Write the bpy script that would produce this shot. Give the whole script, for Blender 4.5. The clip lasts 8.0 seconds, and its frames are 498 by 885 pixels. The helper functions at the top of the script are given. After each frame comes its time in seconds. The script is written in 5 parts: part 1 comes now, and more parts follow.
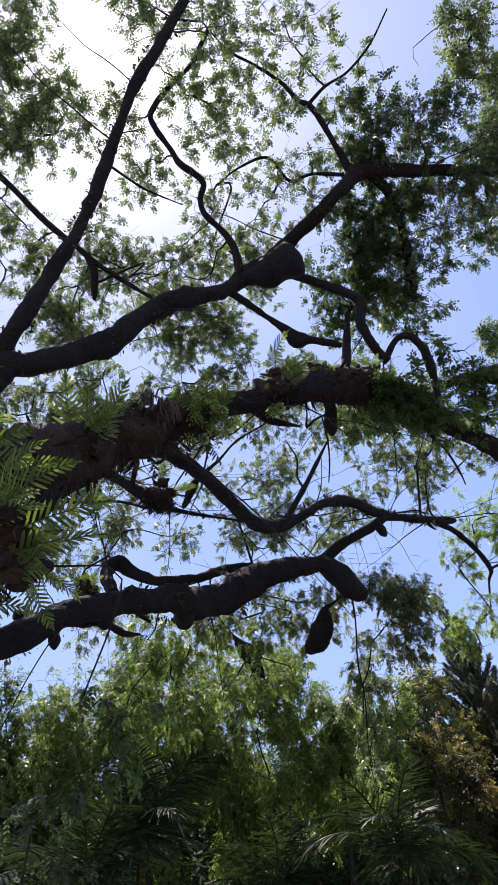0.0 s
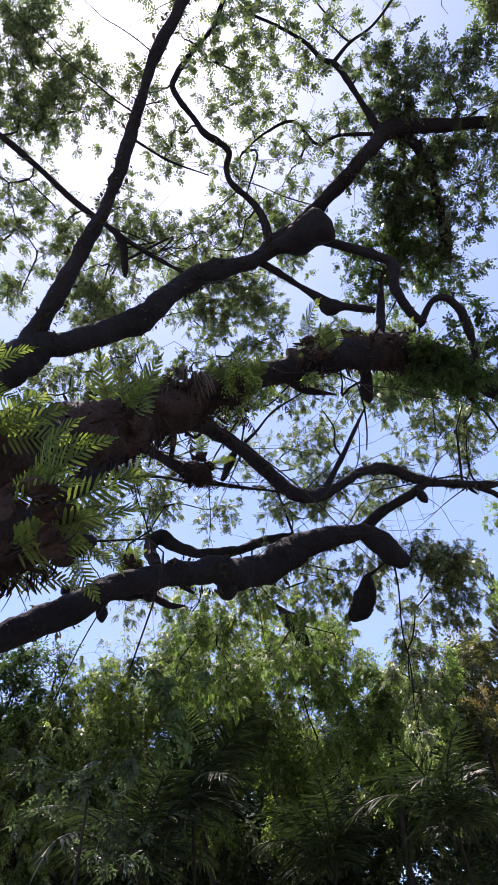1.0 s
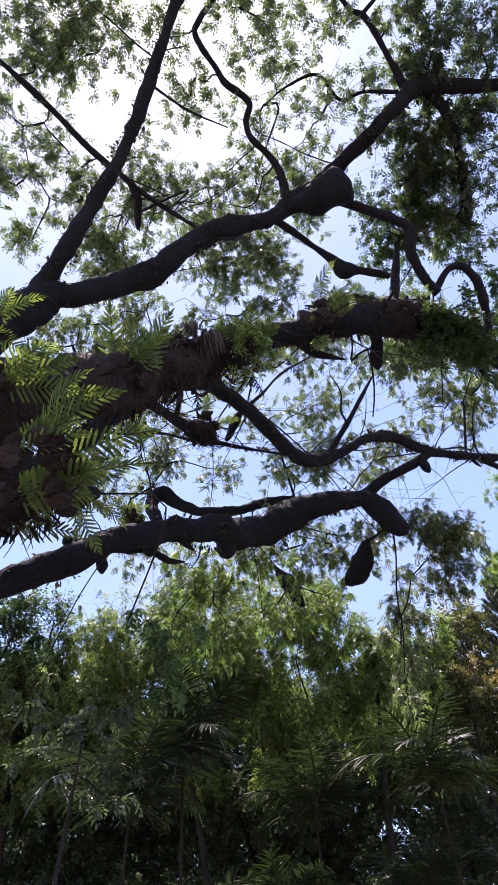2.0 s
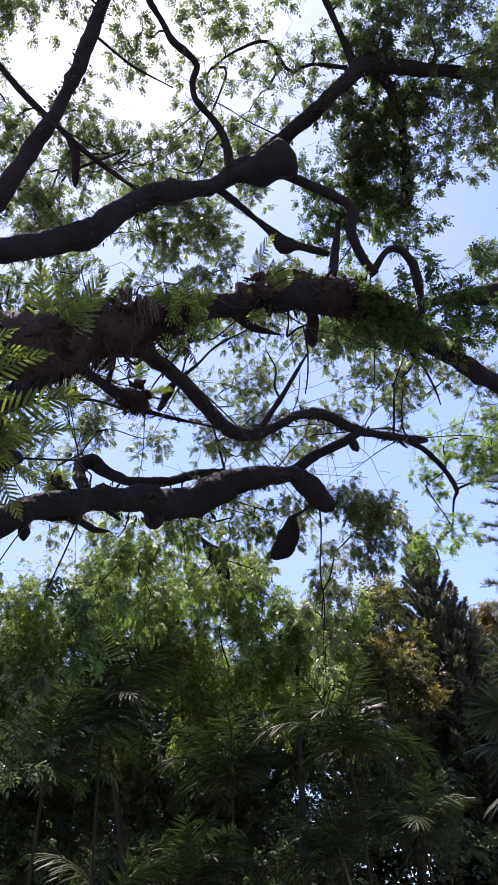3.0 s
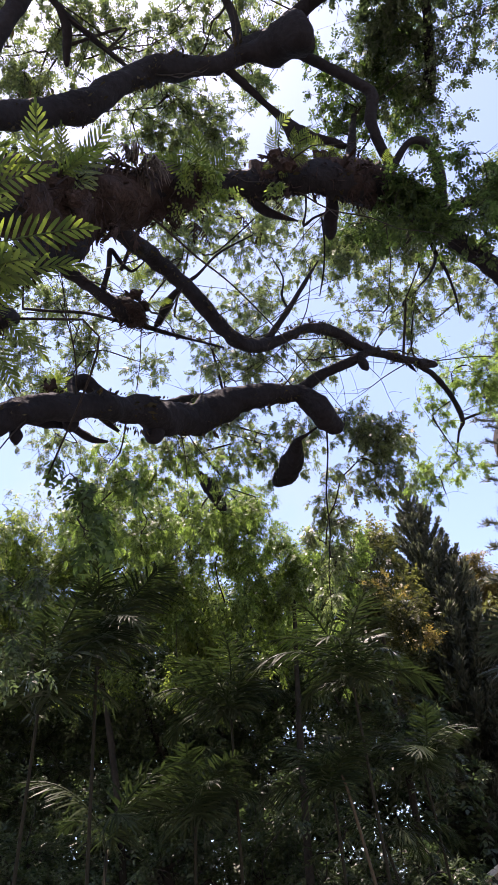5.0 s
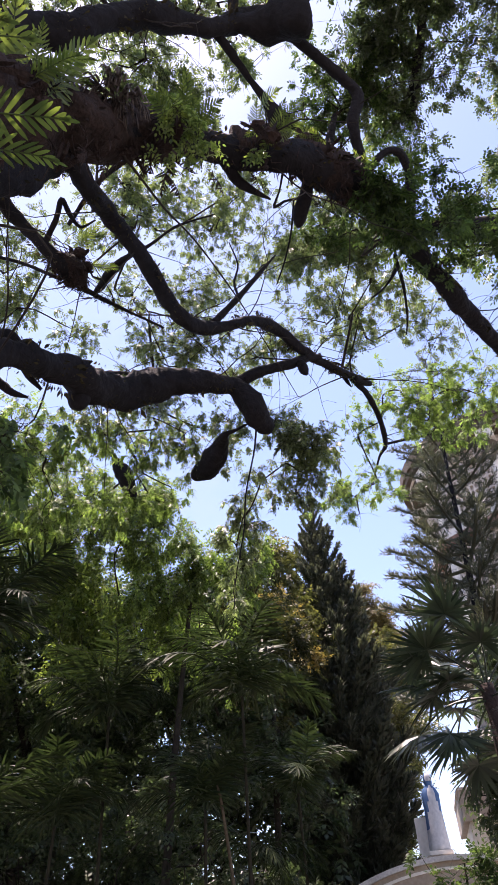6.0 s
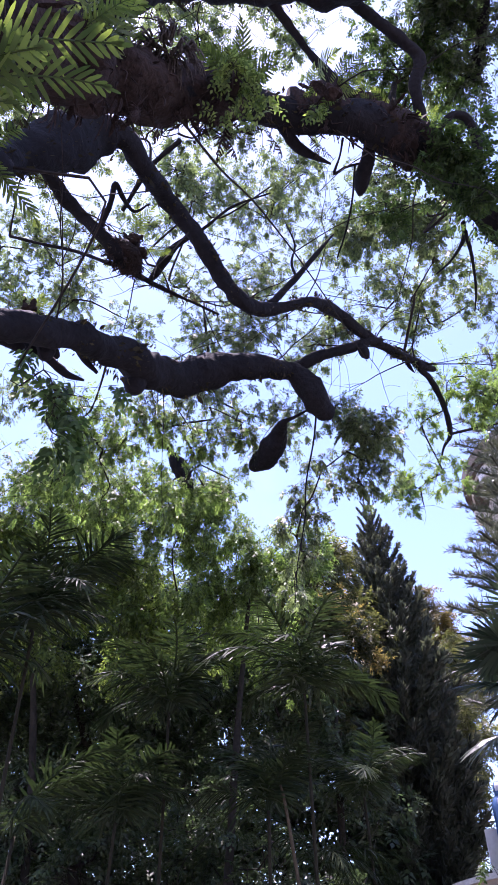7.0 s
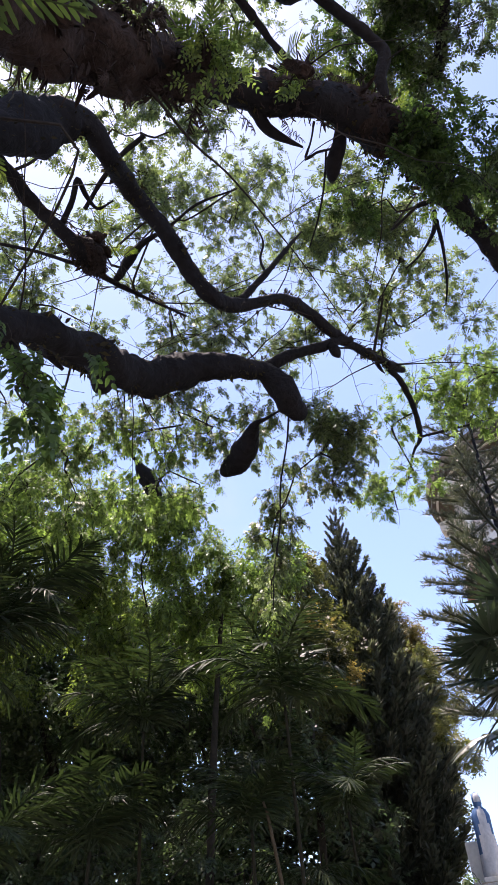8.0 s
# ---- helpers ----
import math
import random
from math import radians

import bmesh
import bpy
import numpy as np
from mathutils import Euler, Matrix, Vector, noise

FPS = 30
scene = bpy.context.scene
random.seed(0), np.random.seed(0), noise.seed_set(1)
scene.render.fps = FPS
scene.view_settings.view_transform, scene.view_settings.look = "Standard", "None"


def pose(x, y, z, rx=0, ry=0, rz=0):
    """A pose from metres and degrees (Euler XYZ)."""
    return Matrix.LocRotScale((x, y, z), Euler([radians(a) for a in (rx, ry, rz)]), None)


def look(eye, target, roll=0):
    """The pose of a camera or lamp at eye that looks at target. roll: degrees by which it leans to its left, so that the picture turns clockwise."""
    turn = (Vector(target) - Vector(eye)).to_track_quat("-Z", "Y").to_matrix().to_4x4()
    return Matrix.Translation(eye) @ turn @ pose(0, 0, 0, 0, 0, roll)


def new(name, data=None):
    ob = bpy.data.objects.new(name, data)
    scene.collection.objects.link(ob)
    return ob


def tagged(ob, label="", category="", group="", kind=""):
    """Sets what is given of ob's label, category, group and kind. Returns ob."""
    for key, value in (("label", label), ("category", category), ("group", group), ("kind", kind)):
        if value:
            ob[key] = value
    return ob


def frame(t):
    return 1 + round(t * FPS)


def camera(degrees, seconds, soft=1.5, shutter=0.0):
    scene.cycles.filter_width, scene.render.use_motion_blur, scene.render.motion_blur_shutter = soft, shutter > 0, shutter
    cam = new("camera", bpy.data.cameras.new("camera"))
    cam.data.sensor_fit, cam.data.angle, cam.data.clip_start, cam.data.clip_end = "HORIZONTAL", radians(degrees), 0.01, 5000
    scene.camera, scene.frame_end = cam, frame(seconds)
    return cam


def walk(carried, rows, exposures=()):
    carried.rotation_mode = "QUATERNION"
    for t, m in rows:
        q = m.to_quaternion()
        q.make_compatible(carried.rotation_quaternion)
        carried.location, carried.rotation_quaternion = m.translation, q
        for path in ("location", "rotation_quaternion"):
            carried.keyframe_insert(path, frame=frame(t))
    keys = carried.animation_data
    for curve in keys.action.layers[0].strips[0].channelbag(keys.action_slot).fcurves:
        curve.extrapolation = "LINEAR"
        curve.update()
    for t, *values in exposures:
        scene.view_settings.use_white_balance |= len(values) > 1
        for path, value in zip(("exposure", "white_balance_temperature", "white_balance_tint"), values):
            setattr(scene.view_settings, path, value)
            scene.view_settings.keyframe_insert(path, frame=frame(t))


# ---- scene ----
cam = camera(40.73, 8.0, soft=1.5)
PATH = [
    (0.0, 0.000, 0.000, 1.600, 141.01, 5.00, -0.00),
    (0.5, 0.036, 0.016, 1.602, 140.21, 5.84, 3.97),
    (1.0, 0.023, 0.015, 1.594, 138.93, 3.93, 3.77),
    (2.3, -0.001, 0.036, 1.588, 134.89, 1.67, 1.71),
    (2.5, 0.004, 0.042, 1.591, 134.61, 2.30, 1.83),
    (3.0, 0.036, 0.058, 1.602, 133.02, 3.84, -3.94),
    (3.5, 0.005, 0.106, 1.575, 128.80, 3.59, -9.30),
    (4.0, -0.089, 0.344, 1.516, 127.86, 2.94, -6.79),
    (4.2, -0.148, 0.480, 1.506, 128.09, 5.62, -5.26),
    (5.3, -0.280, 1.284, 1.543, 129.73, 3.82, -6.11),
    (5.5, -0.316, 1.392, 1.555, 129.53, 2.03, -11.63),
    (6.0, -0.432, 1.688, 1.554, 129.89, 2.53, -16.94),
    (6.5, -0.416, 1.941, 1.528, 133.60, 1.43, -12.02),
    (7.0, -0.391, 2.164, 1.552, 130.49, 0.15, -12.95),
    (7.5, -0.440, 2.416, 1.517, 132.03, 4.58, -14.82),
    (8.0, -0.461, 2.658, 1.495, 132.49, 3.48, -14.46),
]
walk(cam, [(t, pose(x, y, z, rx, ry, rz)) for t, x, y, z, rx, ry, rz in PATH], [(0.0, 1.1, 6600, 27), (1.0, 1.25, 6600, 29), (2.5, 1.42, 6450, 34), (3.0, 1.38, 6500, 33), (3.5, 1.47, 6800, 32), (4.0, 1.57, 6750, 32), (5.5, 1.6, 7200, 31), (6.2, 1.56, 6800, 32), (6.6, 1.84, 5950, 42), (7.2, 1.84, 5900, 44), (7.6, 1.5, 6500, 33), (8.0, 1.5, 6850, 27)])

# ---- sky and sun ----
SUN_AZIMUTH, SUN_HEIGHT = -37.0, 79.0
world = bpy.data.worlds.new("sky")
scene.world = world
world.use_nodes = True
wn = world.node_tree.nodes
sky = wn.new("ShaderNodeTexSky")
sky.sky_type = "NISHITA"
sky.sun_disc = False
sky.sun_elevation = radians(SUN_HEIGHT)
sky.sun_rotation = radians(SUN_AZIMUTH)
sky.dust_density = 0.4
sky.ozone_density = 2.4
wn["Background"].inputs["Strength"].default_value = 0.128
wl = world.node_tree.links
spot = wn.new("ShaderNodeTexCoord")
puff = wn.new("ShaderNodeTexNoise")
puff.inputs["Scale"].default_value, puff.inputs["Detail"].default_value, puff.inputs["Roughness"].default_value = 2.6, 7.0, 0.55
wl.new(spot.outputs["Generated"], puff.inputs["Vector"])
edge = wn.new("ShaderNodeMapRange")
edge.inputs["From Min"].default_value, edge.inputs["From Max"].default_value = 0.50, 0.66
wl.new(puff.outputs["Fac"], edge.inputs["Value"])
height = wn.new("ShaderNodeSeparateXYZ")
wl.new(spot.outputs["Generated"], height.inputs[0])
low = wn.new("ShaderNodeMapRange")
low.inputs["From Min"].default_value, low.inputs["From Max"].default_value, low.inputs["To Min"].default_value, low.inputs["To Max"].default_value = 0.35, 0.75, 0.2, 0.2
wl.new(height.outputs["Z"], low.inputs["Value"])
cover = wn.new("ShaderNodeMath")
cover.operation = "MULTIPLY"
wl.new(edge.outputs[0], cover.inputs[0]), wl.new(low.outputs[0], cover.inputs[1])
cloud = wn.new("ShaderNodeMix")
cloud.data_type = "RGBA"
cloud.inputs["B"].default_value = (2.7, 2.8, 3.0, 1)
wl.new(cover.outputs[0], cloud.inputs["Factor"]), wl.new(sky.outputs[0], cloud.inputs["A"])
wl.new(cloud.outputs["Result"], wn["Background"].inputs["Color"])
sun = new("sun", bpy.data.lights.new("sun", "SUN"))
sun.data.energy, sun.data.angle, sun.data.color = 4.6, radians(0.5), (1.0, 0.95, 0.87)
az, el = radians(SUN_AZIMUTH), radians(SUN_HEIGHT)
sun.matrix_world = look((0, 0, 60), Vector((0, 0, 60)) - 10 * Vector((math.sin(az) * math.cos(el), math.cos(az) * math.cos(el), math.sin(el))))


# ---- materials ----
def material(name):
    m = bpy.data.materials.new(name)
    m.use_nodes = True
    m.node_tree.nodes.clear()
    return m, m.node_tree.nodes, m.node_tree.links


def leaf_material(name, dark, light, glow, gloss=0.5, spec=0.22):
    """Thin leaves: dull front, light that comes through, a little wax."""
    m, n, l = material(name)
    geo = n.new("ShaderNodeNewGeometry")
    ramp = n.new("ShaderNodeValToRGB")
    ramp.color_ramp.elements[0].color, ramp.color_ramp.elements[1].color = (*dark, 1), (*light, 1)
    l.new(geo.outputs["Random Per Island"], ramp.inputs[0])
    co = n.new("ShaderNodeTexCoord")
    big = n.new("ShaderNodeTexNoise")
    big.inputs["Scale"].default_value = 0.7
    l.new(co.outputs["Object"], big.inputs["Vector"])
    hue = n.new("ShaderNodeHueSaturation")
    add = n.new("ShaderNodeMath")
    add.operation = "MULTIPLY_ADD"
    add.inputs[1].default_value, add.inputs[2].default_value = 0.9, 0.55
    l.new(big.outputs["Fac"], add.inputs[0])
    l.new(add.outputs[0], hue.inputs["Value"])
    l.new(ramp.outputs[0], hue.inputs["Color"])
    pb = n.new("ShaderNodeBsdfPrincipled")
    pb.inputs["Roughness"].default_value = gloss
    pb.inputs["Specular IOR Level"].default_value = spec
    l.new(hue.outputs[0], pb.inputs["Base Color"])
    tr = n.new("ShaderNodeBsdfTranslucent")
    mul = n.new("ShaderNodeMix")
    mul.data_type, mul.blend_type = "RGBA", "MULTIPLY"
    mul.inputs["Factor"].default_value = 1.0
    l.new(hue.outputs[0], mul.inputs["A"])
    mul.inputs["B"].default_value = (*glow, 1)
    l.new(mul.outputs["Result"], tr.inputs["Color"])
    mix = n.new("ShaderNodeAddShader")
    out = n.new("ShaderNodeOutputMaterial")
    l.new(pb.outputs[0], mix.inputs[0]), l.new(tr.outputs[0], mix.inputs[1])
    l.new(mix.outputs[0], out.inputs[0])
    return m


def rough_material(name, a, b, scale=6.0, bump=0.5, rough=0.9, stretch=(1, 1, 1)):
    """Two tones mixed by coarse and fine noise, with relief."""
    m, n, l = material(name)
    co = n.new("ShaderNodeTexCoord")
    mp = n.new("ShaderNodeMapping")
    mp.inputs["Scale"].default_value = stretch
    l.new(co.outputs["Object"], mp.inputs[0])
    big, fine = n.new("ShaderNodeTexNoise"), n.new("ShaderNodeTexNoise")
    for k, s in ((big, scale * 0.25), (fine, scale * 3)):
        k.inputs["Scale"].default_value = s
        k.inputs["Detail"].default_value = 6
        l.new(mp.outputs[0], k.inputs["Vector"])
    mixf = n.new("ShaderNodeMath")
    mixf.operation = "MULTIPLY_ADD"
    mixf.inputs[1].default_value = 0.5
    l.new(big.outputs["Fac"], mixf.inputs[0])
    half = n.new("ShaderNodeMath")
    half.operation = "MULTIPLY"
    half.inputs[1].default_value = 0.5
    l.new(fine.outputs["Fac"], half.inputs[0])
    l.new(half.outputs[0], mixf.inputs[2])
    ramp = n.new("ShaderNodeValToRGB")
    ramp.color_ramp.elements[0].position, ramp.color_ramp.elements[1].position = 0.35, 0.65
    ramp.color_ramp.elements[0].color, ramp.color_ramp.elements[1].color = (*a, 1), (*b, 1)
    l.new(mixf.outputs[0], ramp.inputs[0])
    pb = n.new("ShaderNodeBsdfPrincipled")
    pb.inputs["Roughness"].default_value = rough
    pb.inputs["Specular IOR Level"].default_value = 0.2
    l.new(ramp.outputs[0], pb.inputs["Base Color"])
    bp = n.new("ShaderNodeBump")
    bp.inputs["Strength"].default_value, bp.inputs["Distance"].default_value = bump, 0.05
    l.new(fine.outputs["Fac"], bp.inputs["Height"])
    l.new(bp.outputs[0], pb.inputs["Normal"])
    out = n.new("ShaderNodeOutputMaterial")
    l.new(pb.outputs[0], out.inputs[0])
    return m


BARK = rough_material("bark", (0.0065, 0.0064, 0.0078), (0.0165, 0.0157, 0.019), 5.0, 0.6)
TRUNK = rough_material("brown_trunk", (0.013, 0.011, 0.008), (0.034, 0.028, 0.020), 4.0, 0.5)
TWIG = rough_material("twig_bark", (0.012, 0.010, 0.009), (0.038, 0.031, 0.026), 8.0, 0.4)
LEAF = leaf_material("leaf", (0.023, 0.032, 0.019), (0.081, 0.100, 0.042), (1.6, 1.78, 1.2), 0.42, 0.2)
LEAF_FAR = leaf_material("far_leaf", (0.026, 0.041, 0.017), (0.098, 0.124, 0.042), (1.75, 1.95, 0.95), 0.45, 0.12)
# Dark base that holds the shade of thickets, hedge, near bush and dense clumps.
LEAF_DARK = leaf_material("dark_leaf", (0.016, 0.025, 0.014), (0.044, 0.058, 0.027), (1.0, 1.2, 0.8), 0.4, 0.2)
LEAF_OLIVE = leaf_material("olive_leaf", (0.026, 0.032, 0.013), (0.074, 0.073, 0.028), (1.3, 1.4, 0.8))
LEAF_BROWN = leaf_material("brown_leaf", (0.015, 0.020, 0.010), (0.043, 0.047, 0.021), (0.9, 0.9, 0.5), 0.5, 0.1)
LEAF_OCHRE = leaf_material("ochre_leaf", (0.06, 0.056, 0.022), (0.135, 0.108, 0.040), (0.9, 0.85, 0.5))
# Brighter leaf copy: sunlight on tips and low sprays put into the colour.
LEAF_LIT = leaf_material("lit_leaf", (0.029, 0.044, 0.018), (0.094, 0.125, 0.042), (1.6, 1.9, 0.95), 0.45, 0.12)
# Duller leaf copy: shade on the great tree's inner clumps put into the colour.
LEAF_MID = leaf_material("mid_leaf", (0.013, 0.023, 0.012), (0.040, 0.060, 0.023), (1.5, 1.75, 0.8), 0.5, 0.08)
SOIL = rough_material("soil", (0.095, 0.088, 0.076), (0.19, 0.176, 0.155), 3.0, 0.6)


# ---- builders ----
def thing(name, at=(0, 0, 0), **tags):
    ob = new(name)
    ob.location = at
    return tagged(ob, **tags)


def keep(name, mesh, mat, parent=None, label="", **tags):
    mesh.materials.append(mat)
    ob = new(name, mesh)
    if parent is not None:
        ob.parent = parent
        ob.location = -Vector(parent.location)
    return tagged(ob, label=label, **tags)


def glide(points, step):
    """A smooth line through points of any width."""
    p = np.array(points, float)
    ext = np.vstack([2 * p[0] - p[1], p, 2 * p[-1] - p[-2]])
    out = []
    for i in range(1, len(ext) - 2):
        a, b, c, d = ext[i - 1:i + 3]
        k = max(2, int(np.linalg.norm((c - b)[:3]) / step))
        for s in range(k):
            u = s / k
            out.append(0.5 * (2 * b + (c - a) * u + (2 * a - 5 * b + 4 * c - d) * u * u + (3 * b - a - 3 * c + d) * u ** 3))
    out.append(p[-1])
    return np.array(out)


def tube(points, step=0.12, sides=10, rough=0.0, seed=0):
    """Vertices and faces of a gnarled round bar; points carry their radius."""
    line = glide(points, step)
    rng = np.random.RandomState(seed)
    c, r = line[:, :3], np.maximum(line[:, 3], 0.002) * (0.83 if rough else 1.0)
    tan = np.gradient(c, axis=0)
    tan /= np.linalg.norm(tan, axis=1)[:, None] + 1e-9
    up = np.array([0.3, 0.2, 0.93])
    side = np.cross(tan, up)
    side /= np.linalg.norm(side, axis=1)[:, None] + 1e-9
    top = np.cross(side, tan)
    ang = np.linspace(0, 2 * np.pi, sides, endpoint=False)
    n = len(c)
    lump = np.ones((n, sides))
    if rough:
        around = np.stack([np.cos(ang), np.sin(ang)], 1)
        for i in range(n):
            for j in range(sides):
                p = Vector(c[i]) + Vector((around[j, 0], around[j, 1], 0)) * float(r[i])
                lump[i, j] += rough * (1.3 * noise.noise(p * 1.7 + Vector((0, 0, 3.0 * seed))) + 0.8 * noise.noise(p * 5.0) + 0.45 * noise.noise(p * 13.0))
        run = np.concatenate([[0], np.cumsum(np.linalg.norm(np.diff(c, axis=0), axis=1))])
        for k in range(int(run[-1] * (2.4 if rough > 0.15 else 0.6))):
            s0, a0, big = rng.rand() * run[-1], rng.rand() * 6.283, 0.12 + 0.26 * rng.rand() ** 2
            wide = 0.03 + (0.15 + 0.35 * rng.rand()) * np.interp(s0, run, r)
            turn = (ang[None] - a0 + np.pi) % (2 * np.pi) - np.pi
            lump += big * np.exp(-((run[:, None] - s0) / wide) ** 2 - (turn / (0.35 + 0.4 * big)) ** 2)
        c = c + np.array([[noise.noise(Vector(p) * 1.3 + Vector((9, 0, seed))), noise.noise(Vector(p) * 1.3 + Vector((0, 9, seed))), noise.noise(Vector(p) * 1.3 + Vector((0, 0, 9 + seed)))] for p in c]) * (0.12 * r)[:, None]
    ring = c[:, None] + (r[:, None] * lump)[..., None] * (np.cos(ang)[None, :, None] * side[:, None] + np.sin(ang)[None, :, None] * top[:, None])
    verts = np.vstack([ring.reshape(-1, 3), c[:1], c[-1:]])
    i, j = np.meshgrid(np.arange(n - 1), np.arange(sides), indexing="ij")
    k = (j + 1) % sides
    quads = np.stack([i * sides + j, i * sides + k, (i + 1) * sides + k, (i + 1) * sides + j], -1).reshape(-1, 4)
    caps = [(n * sides, (q + 1) % sides, q) for q in range(sides)] + [(n * sides + 1, (n - 1) * sides + q, (n - 1) * sides + (q + 1) % sides) for q in range(sides)]
    return verts, [tuple(int(v) for v in q) for q in quads] + caps


def tube_mesh(name, pieces):
    """One mesh of several bars."""
    vs, fs, base = [], [], 0
    for v, f in pieces:
        vs.append(v)
        fs += [tuple(a + base for a in q) for q in f]
        base += len(v)
    mesh = bpy.data.meshes.new(name)
    mesh.from_pydata(np.vstack(vs).tolist(), [], fs)
    mesh.shade_smooth()
    return mesh


def unit(v):
    return v / (np.linalg.norm(v, axis=-1, keepdims=True) + 1e-9)


def leaf_mesh(name, at, way, flat, length, width, fine=False):
    """Pointed leaves, folded a little along the middle: at their base, along way, facing flat. fine: six corners for leaves seen close."""
    n = len(at)
    side = unit(np.cross(way, flat))
    lift = unit(flat) * (width * 0.22)[:, None]
    tip = at + way * length[:, None]
    if fine:
        low, high = at + way * (length * 0.28)[:, None] + lift, at + way * (length * 0.66)[:, None] + lift
        wide, slim = side * (width * 0.5)[:, None], side * (width * 0.42)[:, None]
        v = np.stack([at, low + wide, high + slim, tip, high - slim, low - wide], 1)
        quads = np.array([(0, 1, 4, 5), (1, 2, 3, 4)])
    else:
        mid, wide = at + way * (length * 0.48)[:, None] + lift, side * (width * 0.58)[:, None]
        v = np.stack([at, mid + wide, tip, mid - wide], 1)
        quads = np.array([(0, 1, 2, 3)])
    idx = (np.arange(n)[:, None, None] * v.shape[1] + quads[None]).reshape(-1)
    mesh = bpy.data.meshes.new(name)
    mesh.vertices.add(v.shape[1] * n)
    mesh.vertices.foreach_set("co", v.astype(np.float32).ravel())
    mesh.loops.add(len(idx))
    mesh.loops.foreach_set("vertex_index", idx.astype(np.int32))
    mesh.polygons.add(len(idx) // 4)
    mesh.polygons.foreach_set("loop_start", np.arange(0, len(idx), 4, dtype=np.int32))
    mesh.update(calc_edges=True)
    return mesh


def sprays(clumps, rng, nodes, leaf=0.084, per_m2=950, leaflets=9, droop=0.55, spread=0.24, thick=0.016, bare=5, tufts=1.0, each=7, stalk=True):
    """Tufts of feathered leaves at the ends of forking twigs that fill the clumps. Gives the leaf arrays and the twig bars."""
    at, way, flat, twigs = [], [], [], []
    nodes = [np.array(p) for p in nodes]
    order = sorted(clumps, key=lambda c: min(np.linalg.norm(p - np.array(c[:3])) for p in nodes))
    for x, y, z, r, dens in order:
        c = np.array([x, y, z])
        near = min(nodes, key=lambda p: np.linalg.norm(p - c))
        far = np.linalg.norm(near - c)
        a = near + (c - near) * 0.35 + rng.normal(size=3) * (0.10 if far < 1.2 else 0.2) * min(far, 1.5)
        b = near + (c - near) * 0.70 + rng.normal(size=3) * (0.10 if far < 1.2 else 0.2) * min(far, 1.5) + np.array([0, 0, 0.03 * far])
        w = thick * (0.7 + 0.35 * min(far, 3))
        twigs.append([(*near, w * 1.3), (*a, w), (*b, w * 0.8), (*c, w * 0.5)])
        nodes += [a, b, c]
        local = [a, b, c]
        n = max(each, int(per_m2 * dens * 3.14 * r * r / leaflets))
        knots = max(4, int(4 + 7 * r * r)) if r < 1.6 else int((10 + 3 * r * r) * tufts)
        hub = c + unit(rng.normal(size=(knots, 3))) * r * (0.25 + 0.65 * rng.rand(knots, 1))
        for h in sorted(hub, key=lambda p: np.linalg.norm(p - c)):
            q = min(local, key=lambda p: np.linalg.norm(p - h) + 0.3 * np.linalg.norm(p - c))
            m = (q + h) / 2 + rng.normal(size=3) * 0.13 * np.linalg.norm(q - h)
            twigs.append([(*q, w * 0.42), (*m, w * 0.32), (*h, w * 0.16)])
            local += [m, h]
        for h in c + unit(rng.normal(size=(bare, 3)) + np.array([0, 0, -0.3])) * r * (0.8 + 0.6 * rng.rand(bare, 1)):
            q = local[rng.randint(len(local))]
            m = (q + h) / 2 + rng.normal(size=3) * 0.16 * np.linalg.norm(q - h)
            twigs.append([(*q, w * 0.36), (*m, w * 0.28), (*h, w * 0.12)])
        count = max(2, n // each)
        weight = rng.rand(knots) ** 1.2 + 0.15
        own = rng.choice(knots, count, p=weight / weight.sum())
        s = spread * 1.25 * r * min(1.0, 1.1 / max(r, 0.5) ** 0.5)
        end = hub[own] + rng.normal(size=(count, 3)) * s * np.array([1, 1, 0.85])
        if stalk:
            for h, e in zip(hub[own], end):
                twigs.append([(*h, w * 0.2), (*((h + e) / 2 + np.array([0, 0, 0.06 * s])), w * 0.16), (*e, w * 0.1)])
        axis = unit(end - hub[own] + rng.normal(size=(count, 3)) * 0.4 * s + np.array([0, 0, 0.25 * s]))
        base, rach = [], []
        for k in range(each):
            out = rng.normal(size=(count, 3))
            out = unit(out - axis * (out * axis).sum(1)[:, None])
            base.append(end - axis * (leaf * 0.9 * k / each))
            rach.append(unit(axis * (0.75 - 0.5 * k / each) + out * 0.85 + np.array([0, 0, -droop]) * (0.5 + rng.rand(count, 1))))
        base, rach = np.vstack(base), np.vstack(rach)
        n = len(base)
        turn = unit(np.cross(rach, np.array([0, 0, 1.0]) + rng.normal(size=(n, 3)) * 0.25))
        up = np.cross(turn, rach)
        reach = leaf * 2.3 * (0.7 + 0.6 * rng.rand(n))
        for k in range(leaflets):
            u = (k // 2 + 0.8) / (leaflets / 2)
            sgn = 1 if k % 2 else -1
            last = k == leaflets - 1
            d = unit(rach * (1.0 if last else 0.62) + turn * sgn * (0.0 if last else 0.85) + np.array([0, 0, -droop * 0.5]) + rng.normal(size=(n, 3)) * 0.13)
            at.append(base + rach * (reach * u)[:, None] + np.array([0, 0, -0.25 * droop]) * (reach * u * u)[:, None])
            way.append(d)
            flat.append(unit(up + rng.normal(size=(n, 3)) * 0.22))
    at, way, flat = np.vstack(at), np.vstack(way), np.vstack(flat)
    length = leaf * (0.75 + 0.5 * rng.rand(len(at)))
    return at, way, flat, length, length * (0.38 + 0.12 * rng.rand(len(at))), twigs


